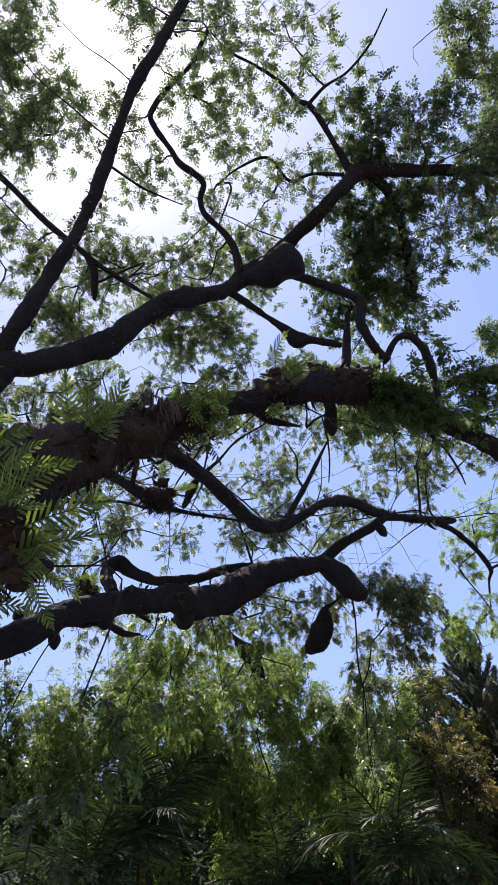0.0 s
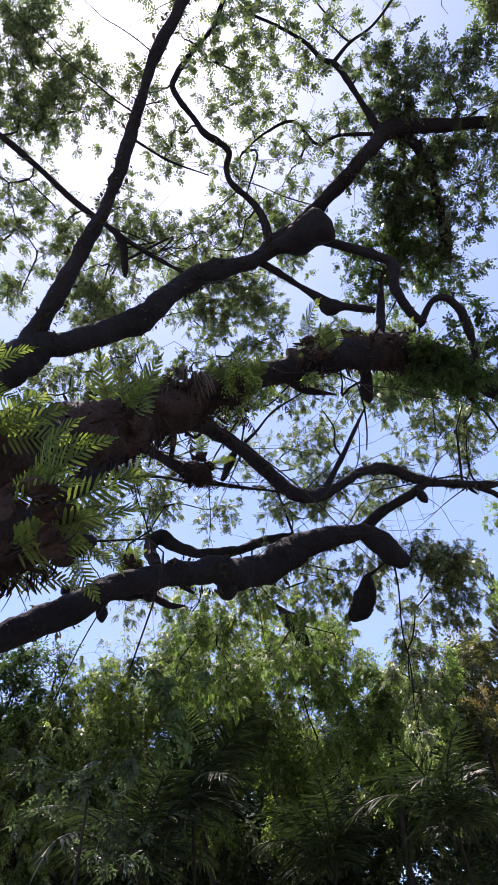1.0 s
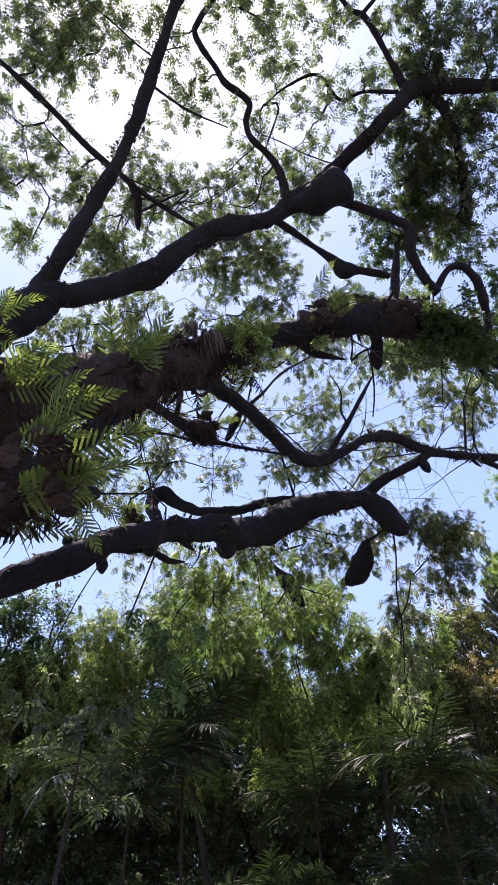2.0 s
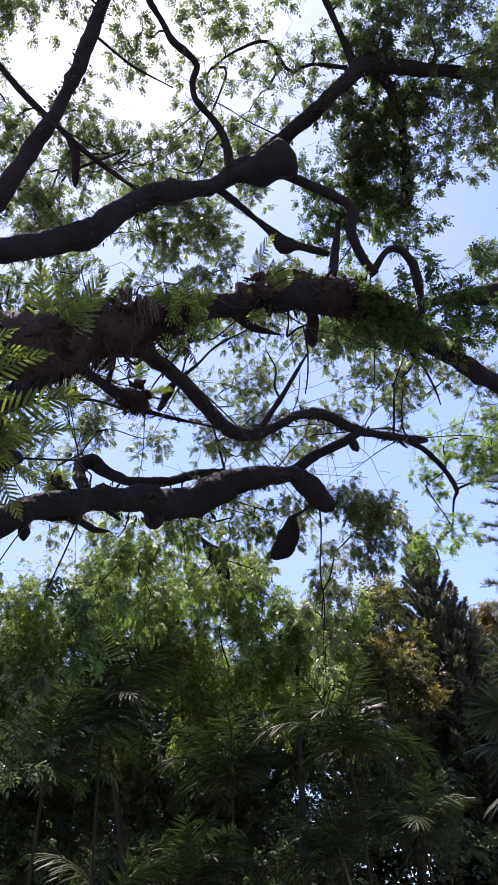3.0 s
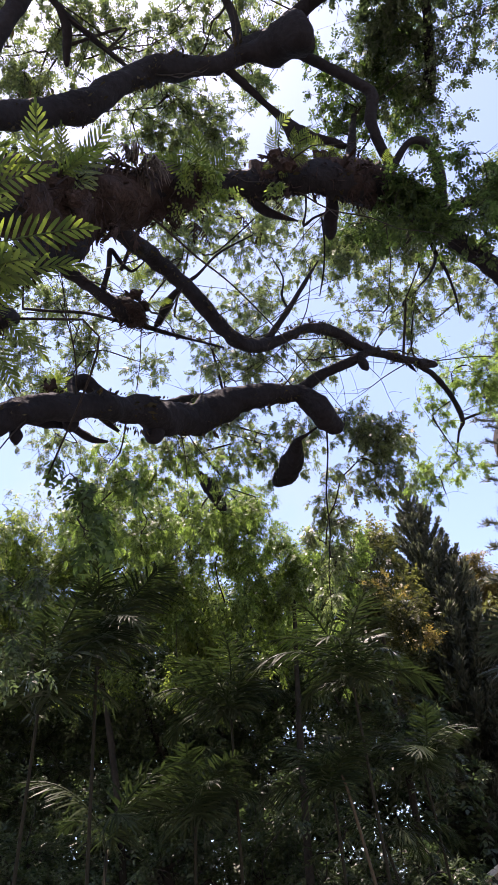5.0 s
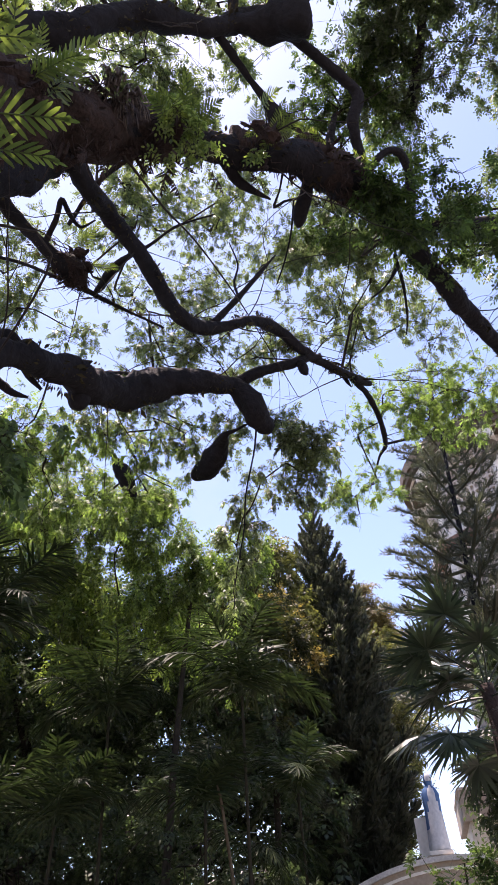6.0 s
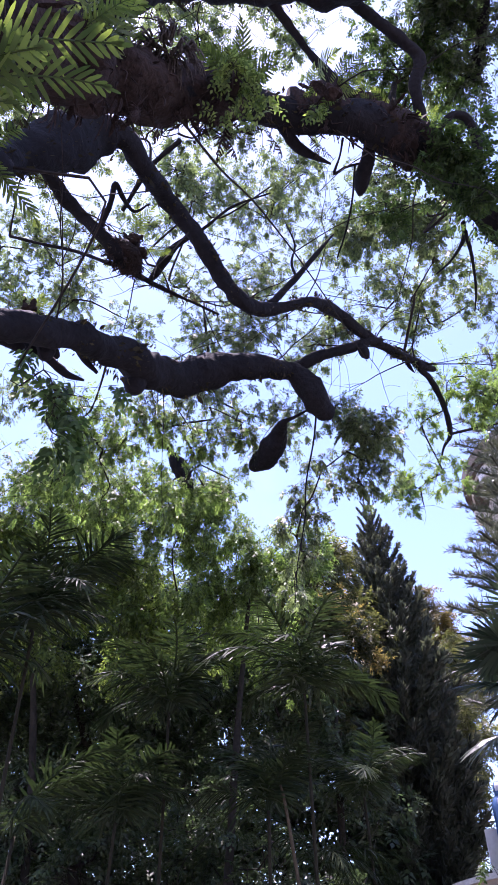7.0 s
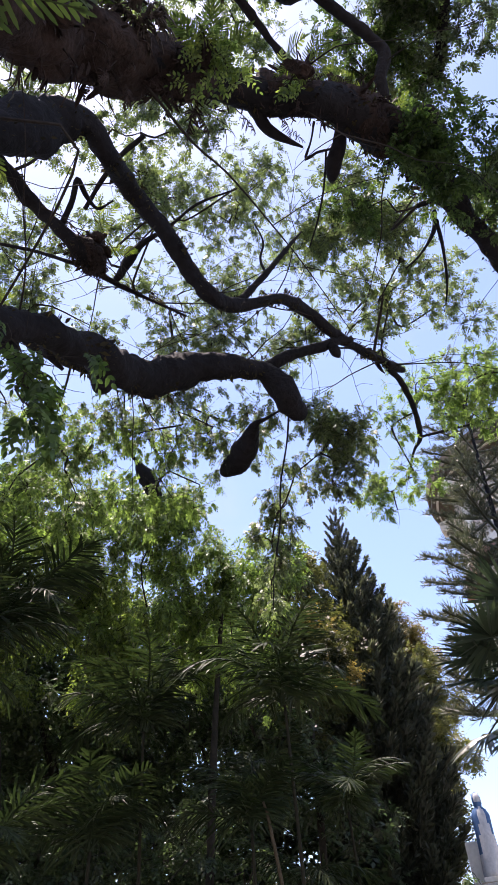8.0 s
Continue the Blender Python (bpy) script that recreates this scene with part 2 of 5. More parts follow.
# ---- ground ----
def build_ground():
    n = 60
    xs = np.concatenate([-np.geomspace(900, 3, n // 2), np.geomspace(3, 900, n // 2)])
    verts = [(x, y + 10, 0.06 * noise.noise(Vector((x, y, 0)) * 0.3) if abs(x) + abs(y) > 5 else 0) for y in xs for x in xs]
    faces = [(j * n + i, j * n + i + 1, j * n + n + i + 1, j * n + n + i) for j in range(n - 1) for i in range(n - 1)]
    mesh = bpy.data.meshes.new("ground")
    mesh.from_pydata(verts, [], faces)
    mesh.shade_smooth()
    keep("ground", mesh, SOIL, None, "dry bare earth with leaf litter under the trees", category="ground", kind="structure")


build_ground()

# ---- the great tree ----
BRANCHES, CLUMPS, BACK = {}, {}, {}
BRANCHES['upper_limb'] = [(-3.43, 4.55, 7.9, 0.324), (-3.13, 4.68, 8.36, 0.315), (-2.56, 4.66, 9.09, 0.26), (-2.23, 4.74, 9.28, 0.169), (-1.93, 4.83, 9.61, 0.181), (-1.59, 4.93, 9.9, 0.206), (-1.21, 4.9, 10.12, 0.224), (-0.91, 4.84, 10.46, 0.182), (-0.72, 4.81, 10.69, 0.179), (-0.4, 4.79, 10.93, 0.205), (0.04, 4.82, 11.2, 0.161), (0.49, 4.84, 11.44, 0.156), (0.87, 4.8, 11.88, 0.172), (1.24, 4.68, 12.12, 0.156), (1.53, 4.48, 12.24, 0.161), (1.76, 4.25, 12.22, 0.137), (1.96, 4.06, 12.24, 0.129), (2.21, 3.83, 12.31, 0.117), (2.48, 3.62, 12.45, 0.127), (2.81, 3.45, 12.71, 0.161), (3.46, 3.47, 12.78, 0.135), (4.21, 3.51, 12.84, 0.118), (5.04, 3.61, 13.03, 0.111), (5.82, 3.58, 13.14, 0.084)]
BRANCHES['cut_stub'] = [(0.67, 4.8, 11.62, 0.078), (0.96, 4.74, 11.66, 0.186), (1.22, 4.66, 11.64, 0.293), (1.41, 4.55, 11.6, 0.305), (1.54, 4.47, 11.54, 0.332), (1.61, 4.44, 11.55, 0.293), (1.64, 4.44, 11.57, 0.039)]
BRANCHES['rising_limb'] = [(-2.74, 4.67, 8.89, 0.251), (-2.4, 4.41, 9.5, 0.147), (-2.06, 4.04, 9.99, 0.13), (-1.73, 3.71, 10.43, 0.125), (-1.48, 3.42, 10.81, 0.12), (-1.24, 3.04, 11.19, 0.107), (-0.98, 2.54, 11.66, 0.1), (-0.73, 2.09, 12.06, 0.101), (-0.41, 1.7, 12.43, 0.102), (-0.13, 1.37, 12.77, 0.095), (0.16, 0.98, 13.23, 0.082), (0.4, 0.35, 13.93, 0.041)]
BRANCHES['crossing_branch'] = [(-3.79, 2.7, 13.19, 0.053), (-3.37, 3.13, 13.11, 0.054), (-2.93, 3.57, 12.99, 0.064), (-2.41, 4.15, 12.81, 0.066), (-1.9, 4.53, 12.55, 0.057), (-1.57, 4.82, 12.47, 0.067), (-0.95, 5.24, 12.35, 0.039), (-0.5, 5.5, 12.25, 0.02)]
BRANCHES['dry_twig'] = [(-1.12, 2.86, 11.42, 0.027), (-0.67, 3.32, 11.77, 0.021), (-0.12, 3.7, 12.11, 0.013)]
BRANCHES['hanging_stub'] = [(-1.77, 4.63, 12.53, 0.066), (-1.69, 4.89, 12.42, 0.086), (-1.71, 5.24, 12.26, 0.067), (-1.72, 5.32, 12.21, 0.019)]
BRANCHES['winding_branch'] = [(0.76, 4.77, 11.89, 0.078), (0.69, 4.54, 12.35, 0.075), (0.5, 4.32, 12.6, 0.064), (0.23, 4.09, 12.73, 0.065), (0.17, 3.89, 12.92, 0.059), (0.24, 3.69, 13.07, 0.059), (0.07, 3.53, 13.13, 0.059), (-0.14, 3.38, 13.14, 0.065), (-0.29, 3.21, 13.41, 0.054), (-0.48, 2.97, 13.54, 0.059), (-0.58, 2.81, 13.77, 0.054), (-0.51, 2.64, 13.6, 0.054), (-0.34, 2.49, 13.93, 0.049), (-0.12, 2.29, 13.97, 0.049), (0.17, 2.1, 14.19, 0.049), (0.32, 1.86, 14.41, 0.048), (0.55, 1.56, 14.56, 0.039), (0.75, 1.43, 14.49, 0.029)]
BRANCHES['top_branch'] = [(2.65, 3.5, 12.74, 0.09), (2.46, 3.19, 13.07, 0.063), (2.1, 2.68, 13.47, 0.063), (1.86, 2.57, 13.63, 0.045), (1.61, 2.35, 13.8, 0.041), (1.19, 2.13, 14.08, 0.032), (0.76, 1.94, 14.33, 0.023), (0.35, 1.56, 14.59, 0.014)]
BRANCHES['top_fork'] = [(2.02, 2.62, 13.54, 0.045), (2.32, 2.39, 13.72, 0.032), (2.68, 2.19, 13.76, 0.027), (3.07, 1.84, 14.02, 0.022), (3.34, 1.37, 14.19, 0.013)]
BRANCHES['side_twig'] = [(2.54, 3.51, 12.74, 0.041), (2.05, 3.57, 13.01, 0.037), (1.69, 3.7, 13.11, 0.037), (1.36, 3.41, 13.42, 0.033), (0.89, 3.57, 13.5, 0.024), (0.48, 3.86, 13.51, 0.019)]
BRANCHES['low_branch'] = [(0.51, 4.91, 11.54, 0.08), (0.64, 4.97, 11.49, 0.07), (1.07, 5.25, 11.38, 0.068), (1.41, 5.44, 11.18, 0.085), (1.6, 5.55, 11.02, 0.15), (1.72, 5.57, 11.05, 0.13), (1.86, 5.6, 11.05, 0.07), (2.2, 5.65, 11.0, 0.075), (2.34, 5.68, 10.97, 0.05)]
BRANCHES['standing_stub'] = [(2.22, 5.68, 10.1, 0.11), (2.3, 5.7, 10.42, 0.11), (2.41, 5.7, 10.9, 0.09), (2.52, 5.7, 11.4, 0.065), (2.66, 5.7, 12.05, 0.045)]
BRANCHES['right_branch'] = [(1.56, 4.69, 11.61, 0.107), (2, 4.83, 11.52, 0.099), (2.61, 5.04, 11.34, 0.099), (2.63, 5.3, 10.97, 0.089), (2.79, 5.55, 10.72, 0.089), (3, 5.71, 10.49, 0.097)]
BRANCHES['elbow_branch'] = [(2.96, 5.72, 10.51, 0.062), (3.16, 5.46, 10.72, 0.062), (3.4, 5.45, 10.77, 0.071), (3.62, 5.64, 10.69, 0.08), (3.75, 5.93, 10.46, 0.089), (3.83, 6.29, 10.18, 0.072)]
BRANCHES['drooping_branch'] = [(2.91, 3.47, 12.78, 0.099), (3.35, 3.86, 12.74, 0.092), (3.59, 4.38, 12.57, 0.075), (3.71, 4.82, 12.44, 0.086), (3.77, 5.1, 12.27, 0.135), (3.78, 5.37, 12.12, 0.126), (3.78, 5.43, 12.08, 0.039)]
BRANCHES['great_limb'] = [(-1.96, 3.67, 5.91, 0.247), (-1.73, 3.95, 6.33, 0.228), (-1.46, 4.3, 6.81, 0.224), (-1.14, 4.57, 7.32, 0.199), (-0.72, 4.71, 7.67, 0.159), (-0.19, 4.88, 8.15, 0.161), (0.44, 5.07, 8.67, 0.175), (0.9, 5.11, 8.83, 0.199), (1.37, 5.08, 8.9, 0.215), (1.96, 5.17, 9.04, 0.243), (2.58, 5.4, 9.23, 0.255), (3.07, 5.64, 9.25, 0.227), (3.57, 5.94, 9.14, 0.18), (4.08, 6.22, 9, 0.169), (4.85, 6.68, 9.02, 0.146), (5.62, 7.09, 9.01, 0.119), (6.59, 7.45, 8.94, 0.088)]
BRANCHES['short_spur'] = [(0.65, 5.18, 8.69, 0.083), (0.89, 5.38, 8.68, 0.072), (1.1, 5.43, 8.64, 0.046), (1.3, 5.45, 8.59, 0.013)]
BRANCHES['wavy_limb'] = [(-2.24, 5.59, 7.22, 0.163), (-1.89, 5.84, 8.09, 0.214), (-1.64, 6.01, 8.75, 0.32), (-1.37, 6.13, 9.28, 0.32), (-1.14, 6.13, 9.55, 0.205), (-0.92, 6.2, 9.58, 0.15), (-0.74, 6.42, 9.53, 0.128), (-0.55, 6.79, 9.83, 0.129), (-0.25, 7.15, 9.89, 0.134), (0.09, 7.35, 9.65, 0.135), (0.45, 7.65, 9.41, 0.137), (0.8, 7.86, 9.17, 0.13), (1.17, 8.09, 9.32, 0.127), (1.61, 8.12, 9.56, 0.107), (2.04, 8.26, 9.95, 0.103), (2.61, 8.72, 10.43, 0.111), (3.21, 9.04, 10.4, 0.095), (3.91, 9.43, 10.58, 0.09), (4.99, 10.04, 11.03, 0.092)]
BRANCHES['limb_tip'] = [(4.72, 9.95, 10.87, 0.07), (5.19, 10.33, 10.94, 0.071), (5.85, 11.1, 11.06, 0.064), (6.42, 11.97, 11.23, 0.068), (6.52, 12.48, 11.28, 0.038), (6.65, 13.2, 11.07, 0.02)]
BRANCHES['tip_twig'] = [(6.4, 11.98, 11.24, 0.043), (6.95, 11.93, 11.46, 0.038), (7.64, 11.77, 11.66, 0.032), (8.41, 11.5, 11.85, 0.019)]
BRANCHES['left_branch'] = [(-2.49, 6.68, 10.28, 0.098), (-2.29, 7.15, 10.55, 0.104), (-1.81, 7.9, 10.8, 0.122), (-1.29, 8.2, 10.56, 0.132), (-0.95, 8.48, 10.52, 0.187), (-0.63, 8.98, 10.77, 0.081), (-0.1, 9.23, 10.82, 0.037), (0.8, 9.55, 10.87, 0.019)]
BRANCHES['crook_branch'] = [(-1.32, 8.15, 10.6, 0.058), (-1.2, 7.81, 10.79, 0.053), (-1.16, 7.54, 10.92, 0.049), (-1.03, 7.76, 10.95, 0.046), (-0.84, 7.9, 10.87, 0.033), (-0.63, 7.76, 10.94, 0.021)]
BRANCHES['slim_stub'] = [(-0.48, 9.28, 11.09, 0.037), (-0.39, 9.17, 11.16, 0.094), (-0.28, 8.83, 11.1, 0.11), (-0.15, 8.48, 11.03, 0.071), (0.25, 8, 10.96, 0.035), (0.6, 7.55, 10.96, 0.021), (1.12, 7.19, 10.96, 0.013)]
BRANCHES['crossing_twig'] = [(-1.04, 8.15, 11.24, 0.043), (-0.7, 7.43, 11.4, 0.05), (-0.31, 6.92, 11.42, 0.037)]
BRANCHES['lower_limb'] = [(-3.96, 6.66, 5.67, 0.193), (-3.46, 6.89, 6.12, 0.206), (-3.18, 7.06, 6.4, 0.222), (-2.59, 7.25, 6.81, 0.241), (-1.92, 7.36, 7.26, 0.237), (-1.15, 7.81, 7.74, 0.2), (-0.71, 8.33, 8.13, 0.248), (-0.18, 8.86, 8.5, 0.308), (0.34, 9.3, 8.95, 0.341), (0.85, 9.32, 9.24, 0.283), (1.36, 9.25, 9.38, 0.235), (1.85, 9.35, 9.51, 0.197), (2.18, 9.44, 9.59, 0.191)]
BRANCHES['lower_fork'] = [(2.01, 9.49, 9.62, 0.164), (2.4, 9.24, 9.83, 0.11), (2.87, 9.17, 10.04, 0.098), (3.32, 9.1, 10.3, 0.091), (3.58, 9.14, 10.42, 0.077)]
BRANCHES['lower_stub'] = [(1.95, 9.34, 9.56, 0.171), (2.2, 9.43, 9.41, 0.24), (2.4, 9.53, 9.25, 0.26), (2.58, 9.7, 9.17, 0.22), (2.72, 9.8, 9.1, 0.16), (2.78, 9.85, 9.06, 0.05)]
BRANCHES['upper_shoot'] = [(-1.83, 10.03, 9.71, 0.128), (-2.04, 10.25, 10.43, 0.169), (-1.84, 10.38, 10.74, 0.184), (-1.5, 10.44, 10.53, 0.16), (-0.99, 10.5, 10.32, 0.125), (-0.31, 10.71, 10.5, 0.116), (0.29, 10.92, 10.86, 0.107), (0.91, 11.05, 11.05, 0.085)]
BRANCHES['fern_stub'] = [(-3.33, 4.5, 5.09, 0.304), (-2.71, 4.38, 5.39, 0.24), (-2.17, 4.43, 5.52, 0.206), (-1.79, 4.44, 5.55, 0.148), (-1.46, 4.51, 5.6, 0.1), (-1.36, 4.53, 5.61, 0.03)]
BRANCHES['hanging_pod'] = [(2.45, 9.75, 9.17, 0.023), (2.2, 10.05, 9.15, 0.037), (2.08, 10.16, 9.13, 0.065), (2.11, 10.49, 9.22, 0.143), (2.1, 10.77, 9.19, 0.212), (2.03, 11.05, 9.16, 0.264), (1.94, 11.31, 9.16, 0.238), (1.88, 11.52, 9.21, 0.131), (1.88, 11.68, 9.3, 0.026)]
BRANCHES['hanging_burl'] = [(0.13, 13.63, 11.41, 0.031), (0.47, 13.79, 11.2, 0.049), (0.62, 13.9, 11.05, 0.16), (0.84, 14.07, 10.8, 0.23), (1.02, 14.21, 10.52, 0.17), (1.13, 14.3, 10.3, 0.03)]
BRANCHES['snapped_stub'] = [(1.7, 5.15, 8.98, 0.08), (1.72, 5.29, 8.97, 0.081), (1.77, 5.46, 8.94, 0.098), (1.77, 5.64, 8.91, 0.109), (1.8, 5.78, 8.89, 0.091), (1.82, 5.88, 8.9, 0.029)]
BRANCHES['bent_twig'] = [(1.4, 5.27, 8.87, 0.015), (1.43, 5.47, 8.86, 0.012), (1.43, 5.67, 8.84, 0.022), (1.54, 5.6, 8.9, 0.019), (1.73, 5.52, 8.94, 0.016)]
BRANCHES['thin_vine'] = [(1.66, 5.58, 8.95, 0.016), (1.76, 5.96, 8.91, 0.013), (1.81, 6.35, 8.86, 0.014), (1.82, 6.72, 8.83, 0.01)]
BRANCHES['forked_twig'] = [(3.3, 6.07, 9.14, 0.035), (3.53, 6.43, 9.37, 0.034), (3.63, 6.9, 9.61, 0.024), (3.67, 7.32, 9.9, 0.017)]
BRANCHES['forked_spray'] = [(3.36, 6.16, 9.11, 0.032), (3.7, 6.57, 9.25, 0.026), (4.04, 7.08, 9.31, 0.02), (4.29, 7.53, 9.46, 0.012)]
BRANCHES['hanging_vine'] = [(2.5, 9.67, 9.19, 0.023), (2.56, 10.12, 8.8, 0.018), (2.53, 10.58, 8.23, 0.016), (2.6, 11, 7.76, 0.014), (2.56, 11.38, 7.15, 0.011), (2.57, 11.64, 6.6, 0.007)]
BRANCHES['right_limb'] = [(6.16, 5.84, 10.57, 0.179), (5.62, 6.03, 10.68, 0.172), (5.05, 6.21, 10.76, 0.183), (4.7, 6.28, 10.78, 0.156), (4.38, 6.41, 10.86, 0.102), (4.14, 6.57, 10.86, 0.065), (3.83, 6.8, 10.84, 0.038)]
BRANCHES['limb_knob'] = [(-1.55, 7.85, 7.78, 0.1), (-1.53, 7.85, 7.6, 0.15), (-1.51, 7.85, 7.42, 0.12), (-1.5, 7.85, 7.36, 0.03)]
BRANCHES['limb_boss'] = [(-0.46, 8.75, 8.35, 0.16), (-0.45, 8.75, 8.18, 0.2), (-0.44, 8.75, 8.0, 0.17), (-0.44, 8.75, 7.92, 0.04)]
BRANCHES['low_knob'] = [(-2.11, 7.5, 7.1, 0.08), (-2.08, 7.5, 6.95, 0.1), (-2.06, 7.5, 6.84, 0.03)]
BRANCHES['fork_knob'] = [(3.12, 9.12, 10.2, 0.07), (3.18, 9.1, 10.08, 0.1), (3.22, 9.1, 9.94, 0.09), (3.26, 9.1, 9.86, 0.03)]
BRANCHES['tip_snag'] = [(4.4, 9.8, 10.86, 0.05), (4.52, 9.93, 10.82, 0.05), (4.62, 9.97, 10.72, 0.012)]
BRANCHES['under_branch'] = [(-2.6, 7.3, 7.28, 0.1), (-1.92, 7.75, 7.44, 0.085), (-1.55, 8.0, 7.57, 0.075), (-1.29, 8.15, 7.47, 0.07), (-1.06, 8.25, 7.5, 0.02)]
BRANCHES['under_stub'] = [(-1.27, 8.2, 8.14, 0.07), (-1.11, 8.3, 7.92, 0.06), (-0.93, 8.4, 7.81, 0.03)]
BRANCHES['thin_arc'] = [(-2.76, 8.9, 11.07, 0.03), (-2.25, 8.9, 11.02, 0.032), (-1.66, 8.9, 10.99, 0.034), (-1.01, 8.7, 10.53, 0.04)]
BRANCHES['broken_tip'] = [(4.6, 9.82, 10.8, 0.095), (4.95, 10.03, 11.0, 0.09), (5.12, 10.1, 11.07, 0.075), (5.2, 10.13, 11.1, 0.02)]
BRANCHES['rising_twig'] = [(1.31, 8.08, 9.45, 0.075), (1.68, 7.9, 9.98, 0.062), (1.93, 7.8, 10.4, 0.045), (2.1, 7.74, 10.7, 0.03), (2.29, 7.7, 11.04, 0.018)]
BRANCHES['rising_fork'] = [(1.68, 7.9, 9.98, 0.026), (1.6, 7.84, 10.25, 0.022), (1.64, 7.74, 10.6, 0.017), (1.5, 7.7, 11.1, 0.01)]
CLUMPS['top_leaves'] = [(-2.8, 2.41, 14.06, 1.01, 1.5), (-1.96, 2.75, 14.15, 0.85, 1.38), (-3.12, 3.01, 13.85, 0.66, 1.25), (-2.4, 3.11, 13.98, 0.48, 1), (-2.9, 1.78, 14.14, 0.62, 1.25), (-2.35, 1.31, 14.82, 0.82, 1.25), (-0.96, 2.71, 13.25, 0.53, 0.75), (-0.6, 3.29, 13.12, 0.5, 0.88), (-0.83, 3.67, 12.99, 0.37, 0.75), (0.14, 2.52, 13.84, 0.64, 0.88), (0.66, 2.95, 13.73, 0.65, 0.75), (1.08, 2.2, 13.86, 0.72, 0.75), (1.77, 2.78, 13.66, 0.64, 0.62), (0.7, 3.61, 13.55, 0.77, 0.62)]
CLUMPS['top_leaves'] += [(1.54, 3.82, 13.4, 0.77, 0.62), (0.34, 4.35, 13.31, 0.59, 0.62), (-0.1, 4.75, 13.16, 0.5, 0.88), (1.12, 4.4, 13.25, 0.69, 0.62)]
CLUMPS['high_leaves'] = [(2.11, 3.51, 13.41, 0.57, 0.65), (2.48, 2.73, 13.55, 0.55, 0.78), (2.04, 2.18, 14.25, 0.55, 0.65), (2.94, 2.37, 14.04, 0.46, 0.65), (0.36, 5.14, 12.99, 0.5, 0.47), (-0.17, 5.49, 13.39, 0.52, 0.55), (-0.35, 2.1, 13.91, 0.54, 0.78), (0.45, 1.48, 14.5, 0.81, 0.78), (1.7, 1.56, 14.39, 0.81, 0.65), (-0.6, 1.26, 14.52, 0.8, 0.78)]
CLUMPS['dense_leaves'] = [(3.26, 2.83, 13.33, 0.72, 2), (3.86, 2.99, 13.11, 0.63, 2), (3.02, 3.37, 13.26, 0.56, 1.8), (3.72, 3.78, 12.93, 0.74, 2), (4.24, 4.33, 12.54, 0.65, 1.8), (3.2, 4.44, 12.85, 0.77, 1.8), (3.73, 4.93, 12.47, 0.67, 1.5), (2.82, 4.95, 12.73, 0.59, 1.2), (2.56, 4.27, 13.07, 0.48, 1), (4.46, 3.6, 12.72, 0.63, 1.8), (3.27, 5.46, 12.37, 0.59, 1.3), (2.51, 5.64, 12.47, 0.4, 1), (3.9, 5.59, 12.09, 0.49, 1.1), (5.17, 3.33, 13.06, 0.82, 2)]
CLUMPS['dense_leaves'] += [(5.24, 4.29, 12.71, 0.76, 1.6)]
CLUMPS['rising_leaves'] = [(-3.17, 4.11, 13.51, 0.59, 1.04), (-3.57, 4.65, 13.2, 0.59, 0.91), (-2.72, 4.71, 13.4, 0.5, 0.78), (-1.72, 4.68, 13.6, 0.51, 1.17), (-1.15, 5.02, 13.53, 0.62, 0.78), (-1.9, 5.2, 13.36, 0.62, 0.88), (-3.19, 5.16, 13.09, 0.61, 1.04), (-2.57, 5.54, 13.07, 0.62, 1.17), (-1, 5.4, 13.38, 0.63, 0.78), (-3.67, 5.68, 12.69, 0.51, 1.04), (-2.35, 6.12, 12.82, 0.63, 1.04), (-4.3, 4.67, 12.94, 0.78, 1.04), (-3.99, 3.7, 13.4, 0.76, 1.04), (-3.64, 7.26, 11.74, 0.52, 1.1)]
CLUMPS['rising_leaves'] += [(-2.98, 7.59, 11.72, 0.48, 1.1), (-2.44, 7.44, 11.97, 0.48, 1.1), (-1.87, 7.11, 12.33, 0.48, 1), (-3.2, 7.02, 12.06, 0.42, 0.8), (-4.06, 7.49, 11.42, 0.41, 1)]
CLUMPS['middle_leaves'] = [(-0.25, 6.62, 14.54, 0.82, 1.22), (-0.92, 7.06, 14.34, 0.72, 1.22), (0.32, 6.95, 14.39, 0.84, 1.36), (-1.67, 5.78, 13.72, 0.73, 0.82), (-2.44, 6.02, 13.52, 0.63, 1.36), (-0.44, 5.51, 13.88, 0.64, 0.71), (0.55, 5.33, 13.91, 0.55, 0.71), (1.19, 5.2, 13.89, 0.46, 1.36), (1.57, 6.27, 14.54, 0.52, 1.36), (0.89, 7.2, 14.24, 0.64, 1.36), (-0.66, 7.55, 14.13, 0.74, 1.36), (1, 6.05, 14.69, 0.51, 0.71), (-2.68, 6.71, 13.18, 0.74, 1.36)]
CLUMPS['inner_leaves'] = [(2.36, 5.48, 12.52, 0.53, 1.15), (2.29, 5.94, 12.35, 0.45, 1.15), (3.14, 5.12, 12.42, 0.52, 1.84), (3.61, 5.5, 12.12, 0.44, 1.26), (2.69, 6.07, 12.19, 0.45, 1.15), (3.75, 5.74, 11.39, 0.43, 1.15), (2.83, 5.57, 12.35, 0.44, 1.15)]
